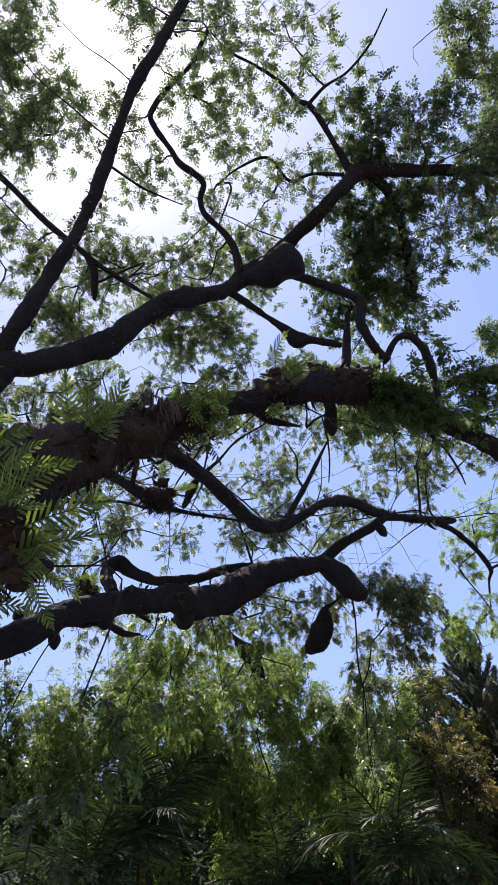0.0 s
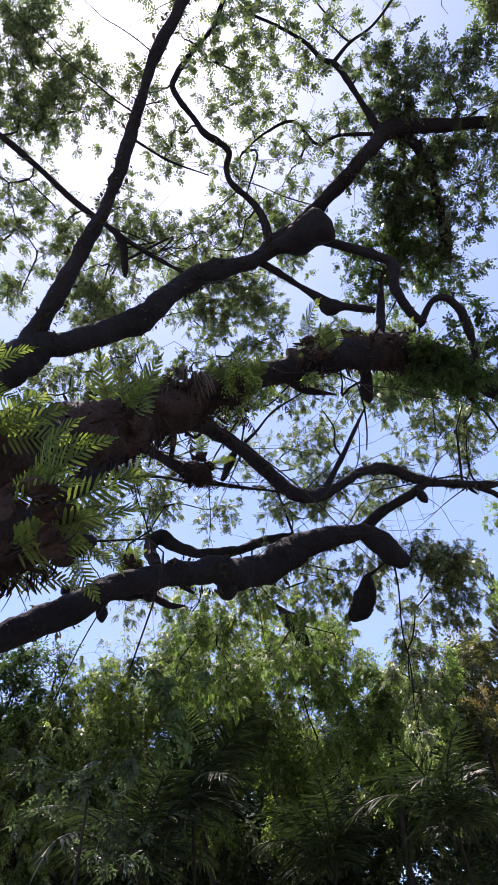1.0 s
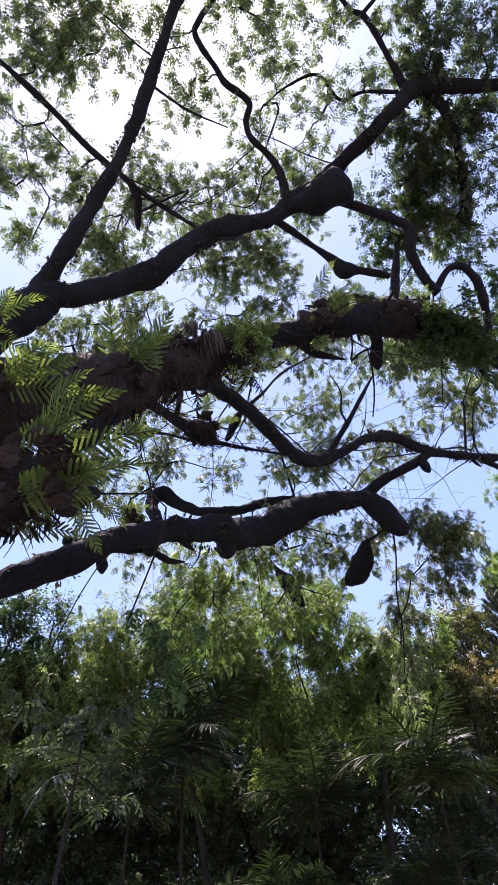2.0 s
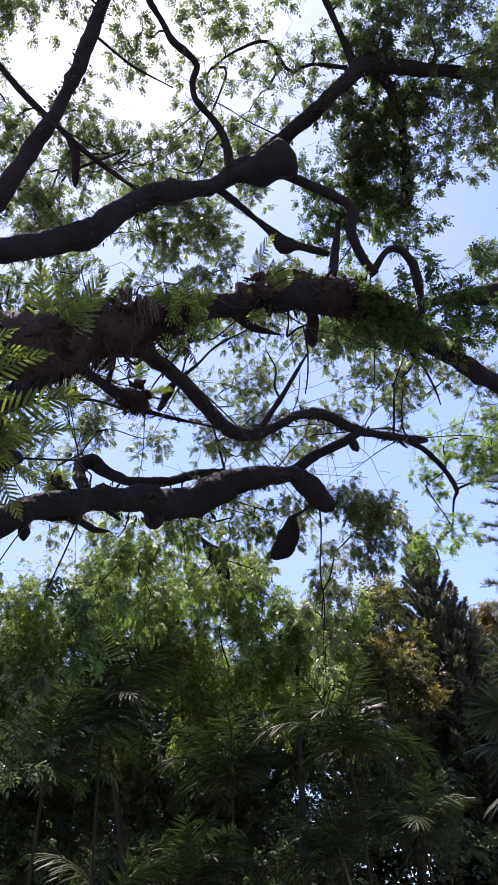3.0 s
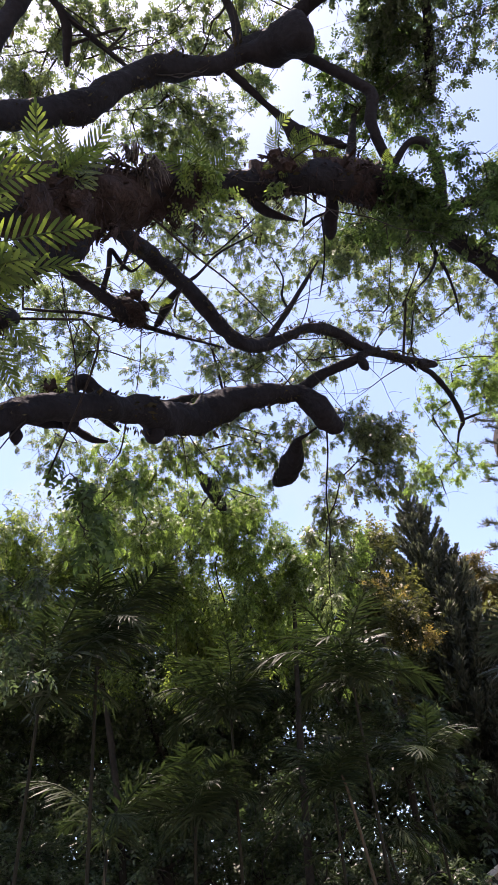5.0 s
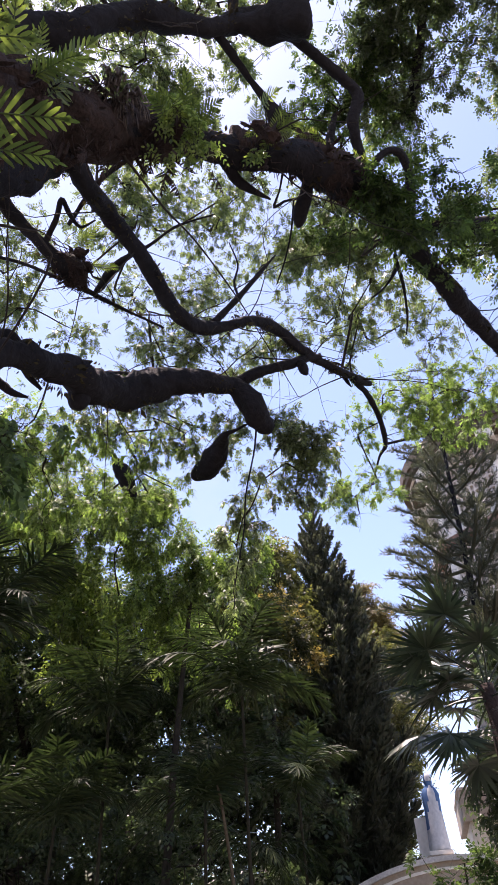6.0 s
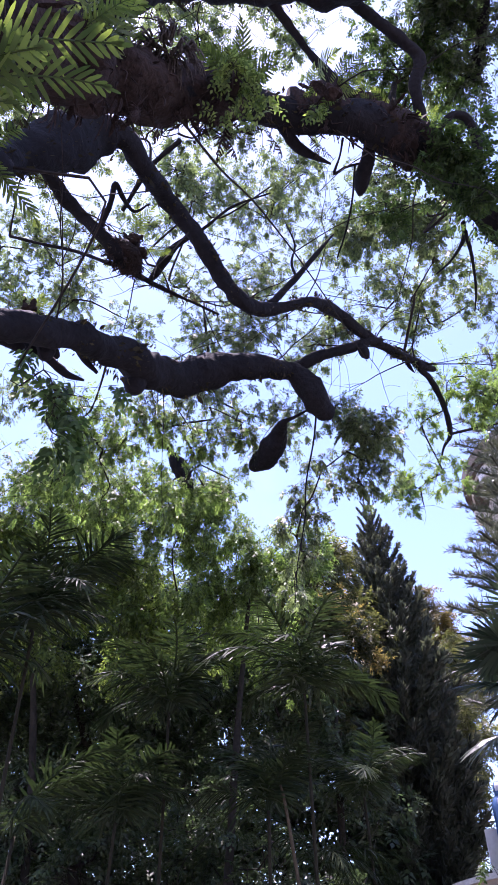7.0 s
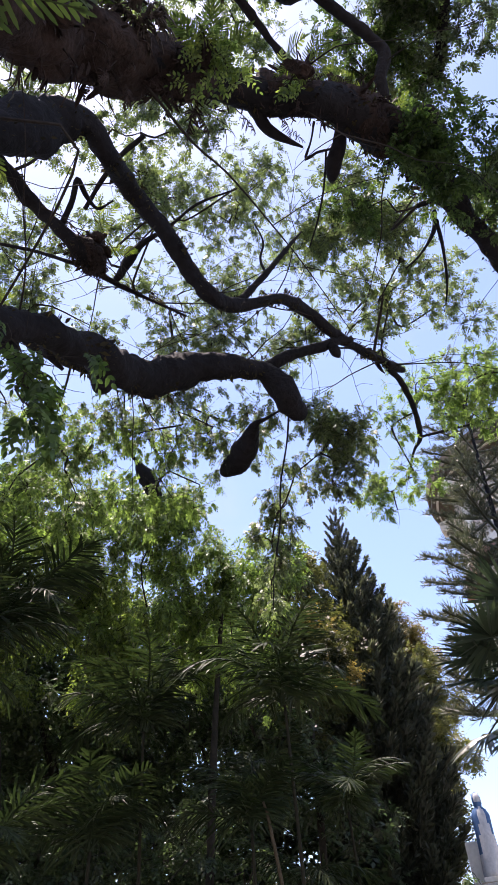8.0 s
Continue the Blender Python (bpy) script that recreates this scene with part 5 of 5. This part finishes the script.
def build_stick(low, high):
    stick = thing("dry_stick", (*low[:2], 0), label="thin pale dry stem leaning in the undergrowth", category="stick")
    a, b = Vector(low), Vector(high)
    foot = a - (b - a) * (a.z / (b.z - a.z))
    mesh = tube_mesh("stem", [tube([(*(foot - stick.location), 0.030), (*(a.lerp(b, 0.5) - stick.location + Vector((0.03, 0, 0))), 0.026), (*(b - stick.location), 0.018)], 0.2, 8)])
    mesh.materials.append(STICK)
    child("stem", mesh, stick, Matrix())


build_stick((2.93, 13.5, 3.16), (2.74, 13.5, 4.36))


# ---- trees behind ----
CREEPERS = [("creeper", "great_limb"), ("creeper_small", "great_limb"), ("creeper_low", "lower_limb")]

def build_epiphyte(clumps, limb, seed):
    """A leafy creeper that drapes over a limb."""
    x, y, z = np.mean([c[:3] for c in clumps], axis=0)
    plant = thing("creeping_fern", (x, y, z), label="small-leaved yellow-green creeping fern draped over a limb", category="fern", group="creepers on the limbs")
    nodes = sorted([p[:3] for p in glide(BRANCHES[limb], 0.1)], key=lambda p: (p[0] - x) ** 2 + (p[1] - y) ** 2 + (p[2] - z) ** 2)[:4]
    *arrays, twigs = sprays(clumps, np.random.RandomState(seed), nodes, leaf=0.05, per_m2=2600, leaflets=7, droop=0.9, spread=0.4, thick=0.008, bare=2, each=4)
    keep("foliage", leaf_mesh("foliage", *arrays, True), LEAF_FAR, plant, kind="stuff")
    keep("stem_mass", tube_mesh("stem_mass", [tube(t, 0.1, 4) for t in twigs]), TWIG, plant, kind="stuff")


for k, (key, limb) in enumerate(CREEPERS):
    build_epiphyte(BACK.pop(key), limb, 80 + k)


def build_crown_tree(name, key, foot, mat, leaf, per, label, seed=1, droop=0.5, stout=1.0):
    clumps = BACK[key]
    tree = thing(name, (*foot, 0), label=label, category="tree")
    c0 = np.mean([c[:3] for c in clumps], axis=0)
    trunk = [(*foot, -0.1, 0.32 * stout), (*foot, 1.5, 0.25 * stout), (foot[0] * 0.7 + c0[0] * 0.3, foot[1] * 0.7 + c0[1] * 0.3, max(2.2, c0[2] * 0.55), 0.2 * stout), (*c0, 0.10 * stout)]
    keep("trunk", tube_mesh("trunk", [tube(trunk, 0.3, 10, 0.15, seed)]), TRUNK, tree)
    rng = np.random.RandomState(seed)
    *arrays, twigs = sprays(clumps, rng, [p[:3] for p in glide(trunk[1:], 0.8)], leaf=leaf, per_m2=per, leaflets=7, droop=droop, thick=0.03 * stout, spread=0.16, tufts=2.2, each=5, stalk=leaf < 0.10)
    keep("crown", leaf_mesh("crown", *arrays, leaf < 0.08), mat, tree, kind="stuff")
    keep("bough_mass", tube_mesh("bough_mass", [tube(t, 0.5, 4) for t in twigs]), TWIG, tree, kind="stuff")


build_crown_tree("broadleaf_tree", "green_crown", (-1.0, 18.0), LEAF_FAR, 0.088, 640, "leafy green tree with drooping sprays, lit by the sun", 11, 1.0, 0.45)
# Same crown's right end split off; its half shade is a duller leaf colour.
build_crown_tree("broadleaf_tree", "crown_edge", (2.6, 17.2), LEAF_LIT, 0.088, 640, "right end of the leafy green crown, half shade put into its leaf colour", 24, 1.0, 0.45)
# Both thickets: shade from the trees above is painted as dark leaf colour.
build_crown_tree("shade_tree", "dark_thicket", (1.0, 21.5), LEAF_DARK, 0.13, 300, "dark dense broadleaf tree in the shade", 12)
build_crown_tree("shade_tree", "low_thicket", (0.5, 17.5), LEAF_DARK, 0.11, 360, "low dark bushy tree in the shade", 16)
build_crown_tree("olive_tree", "olive_crown", (6.5, 27.5), LEAF_OLIVE, 0.19, 200, "olive and brown leaved tree behind the shade trees", 13)
build_crown_tree("olive_tree", "back_crown", (6.2, 20.5), LEAF_BROWN, 0.11, 560, "brown-green leafy tree in half shade", 25, 0.6, 0.5)
build_crown_tree("brown_tree", "brown_crown", (6.7, 22.2), LEAF_OCHRE, 0.12, 420, "small tree with dry brown leaves before the conifer", 27, 0.5, 0.4)
build_crown_tree("olive_tree", "edge_crown", (16.0, 32.5), LEAF_OLIVE, 0.13, 420, "olive leaved tree behind the gateway, dark below", 26, 0.5, 0.8)
build_crown_tree("ochre_tree", "ochre_crown", (19.0, 45.0), LEAF_OCHRE, 0.19, 420, "tall tree in ochre leaf behind the conifer", 14)
build_crown_tree("far_tree", "far_crown", (27.0, 52.0), LEAF_OLIVE, 0.32, 80, "distant olive green tree", 17)
build_crown_tree("neighbour_tree", "right_crown", (13.0, 6.0), LEAF, 0.085, 700, "bright green broadleaf tree beside the great tree", 15)
build_crown_tree("shade_tree", "left_crown", (-6.5, 18.5), LEAF_MID, 0.10, 560, "grey-green broadleaf tree in half shade", 23, 0.7)
# Shade of unbuilt canopy overhead is put into the bush's dark leaves.
build_crown_tree("near_bush", "near_bush", (-1.9, 6.6), LEAF_DARK, 0.06, 1100, "slender green bush below the great tree", 18, 0.6, 0.15)
build_crown_tree("gate_tree", "gate_crown", (10.4, 15.8), LEAF_DARK, 0.13, 420, "small dark tree with hanging tufts before the gateway", 21, 0.9, 0.4)
build_crown_tree("shrub", "gate_shrub", (10.2, 18.6), LEAF_MID, 0.13, 400, "leafy shrub before the gateway", 22, 0.3, 0.3)
# The hedge's shade is in its dark leaf colour too.
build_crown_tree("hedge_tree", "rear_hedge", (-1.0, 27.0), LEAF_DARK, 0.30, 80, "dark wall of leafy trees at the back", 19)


# ---- conifers ----
NEEDLE = leaf_material("conifer_needle", (0.022, 0.026, 0.018), (0.064, 0.067, 0.047), (0.8, 0.9, 0.6), 0.5)


def plume_mesh(name, seed, length, rise, count, blade, width):
    """A branch like a rope of needles that sweeps outward and up."""
    rng = np.random.RandomState(seed)
    u = rng.rand(count) ** 0.8
    x = length * u
    z = rise * length * u ** 2.0
    base = np.stack([x, np.zeros(count), z], 1) + rng.normal(size=(count, 3)) * 0.062 * length * (1.1 - 0.9 * u)[:, None]
    t = unit(np.stack([np.ones(count), np.zeros(count), 2.0 * rise * u], 1))
    way = unit(t * 0.95 + rng.normal(size=(count, 3)) * 0.4)
    flat = unit(rng.normal(size=(count, 3)))
    ln = blade * (0.6 + 0.7 * rng.rand(count))
    mesh = leaf_mesh(name, base, way, flat, ln, np.full(count, width))
    add_rib(mesh, np.stack([np.linspace(0, length, 15), np.zeros(15), rise * length * np.linspace(0, 1, 15) ** 2], 1), 0.02 * length)
    mesh.materials.append(NEEDLE)
    return mesh


def brush_mesh(name, seed, length, sag):
    """A bare branch with side shoots, each a brush of needles."""
    rng = np.random.RandomState(seed)
    at, way, flat, ln = [], [], [], []
    for k in range(22):
        u = 0.2 + 0.82 * rng.rand()
        p = np.array([length * u, 0, -sag * length * u + 1.7 * sag * length * u * u])
        d = unit(np.array([0.75, (1 if k % 2 else -1) * (0.9 - 0.4 * u), rng.normal() * 0.25 + 0.1]))
        reach = 0.26 * length * (1.1 - 0.6 * u) * (0.6 + 0.6 * rng.rand())
        for q in range(24):
            v = (q + rng.rand()) / 24
            at.append(p + d * reach * v + np.array([0, 0, 0.12 * reach * v * v]))
            way.append(unit(d * 0.55 + np.array([0, 0, 0.6]) + rng.normal(size=3) * 0.38))
            flat.append(unit(rng.normal(size=3)))
            ln.append(0.075 + 0.06 * rng.rand())
    mesh = leaf_mesh(name, np.array(at), np.array(way), np.array(flat), np.array(ln), np.full(len(at), 0.0085))
    s = np.linspace(0, 1, 15)
    add_rib(mesh, np.stack([length * s, 0 * s, -sag * length * s + 1.7 * sag * length * s * s], 1), 0.025)
    mesh.materials.append(NEEDLE)
    return mesh


def build_conifer(name, foot, height, label, whorls, base_z, reach, meshes, around, seed, lift, lean=(0, 0), trunk_r=0.3, power=1.0, widest=9.0, rise=0.6):
    tree = thing(name, (*foot, 0), label=label, category="conifer")
    pts = [(0, 0, -0.1, trunk_r), (lean[0] * 0.5, lean[1] * 0.5, height * 0.5, trunk_r * 0.6), (lean[0], lean[1], height * 0.99, 0.02)]
    mesh = tube_mesh("trunk", [tube(pts, 0.5, 10, 0.08, seed)])
    mesh.materials.append(BARK)
    child("trunk", mesh, tree, Matrix())
    rng = random.Random(seed)
    for k in range(whorls):
        f = k / (whorls - 1)
        z = base_z + (height - base_z) * f
        size = min(reach * (1 - f) ** power + 0.35, widest)
        n = around if f < 0.9 else max(4, around - 3)
        for q in range(n):
            a = q * 6.283 / n + k * 1.1 + rng.uniform(-0.2, 0.2)
            m = Matrix.Translation((lean[0] * z / height, lean[1] * z / height, z + rng.uniform(-0.15, 0.15))) @ aim((math.cos(a), math.sin(a), lift + rise * f * f + rng.uniform(-0.08, 0.08))) @ Matrix.Scale(size * rng.uniform(0.85, 1.12), 4)
            child("bough", meshes[(q + k) % len(meshes)], tree, m)


PLUMES = [plume_mesh("bough", 20 + k, 1.0, 0.42, 620, 0.12, 0.026) for k in range(3)]
BRUSHES = [brush_mesh("bough", 30 + k, 1.0, 0.12 + 0.05 * k) for k in range(3)]
build_conifer("spire_conifer", (11.6, 27.4), 20.6, "tall dark spire conifer with upswept plumes", 33, 2.5, 3.9, PLUMES, 9, 5, 0.26, (-0.4, -0.6), power=0.85, widest=2.8, rise=0.42)
build_conifer("tiered_pine", (11.31, 17.74), 18.62, "tall grey tiered pine with airy brush-like boughs before the tower", 21, 7.5, 2.35, BRUSHES, 6, 6, 0.10, (-0.51, -2.72), power=0.7, trunk_r=0.2, rise=0.1)


# ---- the gate, the statue and the tower ----
PLASTER = rough_material("tan_plaster", (0.27, 0.215, 0.165), (0.40, 0.33, 0.26), 3.0, 0.15)
CREAM = rough_material("cream_paint", (0.60, 0.56, 0.49), (0.76, 0.72, 0.65), 2.5, 0.12, 0.7)
ROBE = rough_material("white_robe", (0.40, 0.41, 0.42), (0.58, 0.58, 0.58), 4.0, 0.15, 0.6)
COPING = rough_material("grey_coping", (0.36, 0.345, 0.315), (0.60, 0.575, 0.53), 5.0, 0.3, 0.85)
MANTLE = rough_material("blue_mantle", (0.045, 0.10, 0.22), (0.08, 0.17, 0.32), 4.0, 0.15, 0.5)
SOFFIT = rough_material("brown_soffit", (0.07, 0.055, 0.042), (0.12, 0.095, 0.07), 2.0, 0.1, 0.8)
RUST = rough_material("red_brown_paint", (0.18, 0.10, 0.075), (0.27, 0.155, 0.115), 2.0, 0.1, 0.8)
# Screen and wall: cream toned down, the tower's shade put into the colour.
SCREEN = rough_material("shaded_screen", (0.38, 0.33, 0.28), (0.60, 0.53, 0.45), 1.5, 0.2, 0.8)
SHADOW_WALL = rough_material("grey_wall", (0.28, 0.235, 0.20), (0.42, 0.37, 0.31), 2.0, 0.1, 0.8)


def box(bm, size, at, turn=0.0, bevel=0.02):
    made = bmesh.ops.create_cube(bm, size=1.0, matrix=Matrix.Translation(at) @ Matrix.Rotation(turn, 4, "Z") @ Matrix.Diagonal((*size, 1)))
    if bevel:
        edges = list({e for v in made["verts"] for e in v.link_edges})
        bmesh.ops.bevel(bm, geom=edges, offset=bevel, segments=2, affect="EDGES")
    return bm


def ring(bm, outer, inner, front, back, steps=48, start=0.0, end=math.pi):
    """A standing half ring in the xz plane from y = front to y = back."""
    rows = []
    for k in range(steps + 1):
        a = start + (end - start) * k / steps
        c, s = math.cos(a), math.sin(a)
        rows.append([bm.verts.new((r * c, y, r * s)) for r, y in ((outer, front), (outer, back), (inner, back), (inner, front))])
    for p, q in zip(rows[:-1], rows[1:]):
        for i in range(4):
            bm.faces.new((p[i], p[(i + 1) % 4], q[(i + 1) % 4], q[i]))
    bm.faces.new(rows[0]), bm.faces.new(rows[-1][::-1])
    bmesh.ops.recalc_face_normals(bm, faces=bm.faces)
    return bm


def build_gate(at, turn):
    gate = thing("arched_gate", at, label="tan plaster arched gateway with pale trim along its top", category="gate")
    gate.rotation_euler = (0, 0, turn)
    a = math.asin(3.15 / 8.0)
    for name, outer, inner, front, back, mat, label in (("arch", 7.85, 6.85, -0.45, 0.45, PLASTER, ""), ("trim", 8.0, 7.853, -0.6, 0.6, COPING, "weathered grey coping"), ("inner_trim", 7.70, 7.62, -0.50, -0.453, CREAM, "thin white line")):
        host = gate if name == "arch" else arch
        ob = local_part(name, ring(bmesh.new(), outer, inner, front, back, 64, a - 0.03, math.pi - a + 0.03), mat, host, label)
        if name == "arch":
            arch = ob
            arch.location.z = -3.15
    for x in (-6.8, 6.8):
        local_part("pier", box(bmesh.new(), (1.5, 1.3, 1.1), (x, 0, 0.35)), CREAM, gate, "cream footing")


GATE = (12.95, 23.8)
build_gate((GATE[0] + 0.3 * math.cos(radians(-29)), GATE[1] + 0.3 * math.sin(radians(-29)), 0.0), radians(-29))


def build_pedestal():
    stand = thing("pedestal", (GATE[0], GATE[1], 4.62), label="tan stepped pedestal on top of the gateway", category="pedestal")
    stand.rotation_euler = (0, 0, radians(-30))
    local_part("block", box(bmesh.new(), (0.95, 0.8, 0.5), (0, 0, 0.02)), PLASTER, stand)
    local_part("plinth", box(bmesh.new(), (0.75, 0.65, 0.14), (0, 0, 0.34)), CREAM, stand)
    local_part("back_slab", box(bmesh.new(), (0.6, 0.12, 1.25), (-0.38, 0.36, 0.85)), CREAM, stand)


build_pedestal()


def build_statue(at):
    """A robed figure as one plain turned shape."""
    bm = bmesh.new()
    profile = [(0.0, 0.36, 0.30), (0.1, 0.37, 0.31), (0.5, 0.33, 0.27), (0.9, 0.30, 0.24), (1.15, 0.31, 0.22), (1.35, 0.32, 0.20), (1.48, 0.24, 0.17), (1.56, 0.13, 0.12), (1.66, 0.15, 0.15), (1.78, 0.15, 0.16), (1.88, 0.10, 0.10), (1.92, 0.02, 0.02)]
    n = 28
    rows = []
    for z, a, b in profile:
        rows.append([bm.verts.new((a * (1 + 0.06 * math.sin(7 * k * 6.283 / n) * (z < 1.3)) * math.cos(k * 6.283 / n), b * math.sin(k * 6.283 / n), z)) for k in range(n)])
    for i, (p, q) in enumerate(zip(rows[:-1], rows[1:])):
        for k in range(n):
            f = bm.faces.new((p[k], p[(k + 1) % n], q[(k + 1) % n], q[k]))
            f.smooth = True
            a = (k + 0.5) * 6.283 / n
            opening = (9.0, 9.0, 0.80, 0.62, 0.50, 0.34, 0.20, 0.0, 0.75, 0.75, 0.0)[i] if math.sin(a) < 0 else 0.0
            f.material_index = 1 if abs(math.cos(a)) > opening and i > 1 else 0
    bm.faces.new(rows[0][::-1]), bm.faces.new(rows[-1])
    mesh = bpy.data.meshes.new("statue")
    bm.to_mesh(mesh)
    bm.free()
    mesh.materials.append(ROBE)
    mesh.materials.append(MANTLE)
    ob = new("statue", mesh)
    ob.location, ob.rotation_euler, ob.scale = at, (0, 0, radians(-20)), (0.92, 0.95, 1.24)
    tagged(ob, "white robed statue with a blue mantle on a pedestal", "statue")


build_statue((GATE[0], GATE[1], 5.03))


def build_lodge(at, turn):
    lodge = thing("gate_lodge", at, label="small tan flat-roofed building behind the gateway", category="building")
    lodge.rotation_euler = (0, 0, turn)
    x, y, z = 5.0, 4.0, LODGE_TOP
    local_part("wall", box(bmesh.new(), (x, y, z - 0.6), (0, 0, z / 2 - 0.3)), CREAM, lodge)
    # The band borrows the tower wall's toned-down colour.
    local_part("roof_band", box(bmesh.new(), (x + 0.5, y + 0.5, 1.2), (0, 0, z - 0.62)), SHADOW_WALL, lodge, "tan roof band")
    local_part("roof_edge", box(bmesh.new(), (x + 0.6, y + 0.6, 0.12), (0, 0, z + 0.05)), CREAM, lodge, "pale roof edge")


LODGE_TOP = 8.32
build_lodge((21.56, 30.58, 0), radians(-29))


def octagon(bm, radius, low, high, spin, n=8):
    verts = [[bm.verts.new((radius * math.cos(spin + k * 2 * math.pi / n), radius * math.sin(spin + k * 2 * math.pi / n), z)) for k in range(n)] for z in (low, high)]
    for k in range(n):
        bm.faces.new((verts[0][k], verts[0][(k + 1) % n], verts[1][(k + 1) % n], verts[1][k]))
    bm.faces.new(verts[0][::-1]), bm.faces.new(verts[1])
    return bm


def build_tower(at, top, radius, spin):
    tower = thing("tower_building", at, label="beige eight-sided tower with a dark soffit and pierced screens", category="building")
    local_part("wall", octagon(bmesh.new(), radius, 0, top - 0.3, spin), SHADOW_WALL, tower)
    local_part("eave", octagon(bmesh.new(), radius + 0.95, top, top + 0.55, spin, 48), SOFFIT, tower, "grey-brown roof edge")
    local_part("soffit", octagon(bmesh.new(), radius + 0.83, top - 0.3, top - 0.003, spin, 48), SOFFIT, tower, "dark brown soffit")
    local_part("molding", octagon(bmesh.new(), radius + 0.6, top - 0.37, top - 0.303, spin, 48), CREAM, tower, "thin cream molding")
    local_part("inner_soffit", octagon(bmesh.new(), radius + 0.5, top - 0.45, top - 0.373, spin, 48), SOFFIT, tower, "dark brown soffit")
    local_part("balcony", octagon(bmesh.new(), radius + 0.55, top - 5.15, top - 4.8, spin), RUST, tower, "red-brown balcony slab")
    local_part("parapet", octagon(bmesh.new(), radius + 0.58, top - 4.797, top - 4.45, spin), CREAM, tower, "cream parapet")
    local_part("ledge", octagon(bmesh.new(), radius + 0.4, top - 10.4, top - 10.0, spin), CREAM, tower, "cream ledge")
    apothem = radius * math.cos(math.pi / 8)
    cap_mesh, bracket_mesh = bpy.data.meshes.new("capital"), bpy.data.meshes.new("bracket")
    bm = box(bmesh.new(), (0.95, 0.8, 0.62), (0, 0, 0), 0, 0.05)
    bm.to_mesh(cap_mesh)
    bm.free()
    cap_mesh.materials.append(CREAM)
    bm = bmesh.new()
    bmesh.ops.create_cone(bm, cap_ends=True, segments=16, radius1=0.1, radius2=0.42, depth=1.0, matrix=Matrix.Translation((0, 0, -0.48)))
    bm.to_mesh(bracket_mesh)
    bm.free()
    bracket_mesh.materials.append(SOFFIT)
    side = 2 * radius * math.sin(math.pi / 8)
    for k in range(8):
        a = spin + (k + 0.5) * math.pi / 4
        for low, tall in ((top - 4.3, 3.5), (top - 9.6, 4.2)):
            bm = bmesh.new()
            nx, nz = 11, int(tall / 0.32)
            for i in range(nx + 1):
                box(bm, (0.10, 0.12, tall), (-side * 0.42 + side * 0.84 * i / nx, 0, 0), 0, 0)
            for j in range(nz + 1):
                box(bm, (side * 0.84, 0.11, 0.10), (0, 0.003, -tall / 2 + tall * j / nz), 0, 0)
            mesh = bpy.data.meshes.new("screen")
            bm.to_mesh(mesh)
            bm.free()
            mesh.materials.append(SCREEN)
            m = Matrix.Translation((math.cos(a) * (apothem + 0.05), math.sin(a) * (apothem + 0.05), low + tall / 2)) @ Matrix.Rotation(a - math.pi / 2, 4, "Z")
            tagged(child("screen", mesh, tower, m), label="pale pierced screen", kind="stuff")
        bm = box(bmesh.new(), (0.35, 0.35, top - 0.35), (0, 0, (top - 0.35) / 2), a, 0.03)
        mesh = bpy.data.meshes.new("pilaster")
        bm.to_mesh(mesh)
        bm.free()
        mesh.materials.append(CREAM)
        b = spin + k * math.pi / 4
        cap = child("capital", cap_mesh, tower, Matrix.Translation((math.cos(b) * (radius + 0.25), math.sin(b) * (radius + 0.25), top - 0.78)) @ Matrix.Rotation(b, 4, "Z"), "pale corner block")
        child("bracket", bracket_mesh, cap, Matrix.Translation((-0.13, 0, -0.34)), "brown curved bracket")
        child("pilaster", mesh, tower, Matrix.Translation((math.cos(b) * radius, math.sin(b) * radius, 0)))


build_tower((22.1, 25.0, 0), 22.7, 4.6, radians(223))
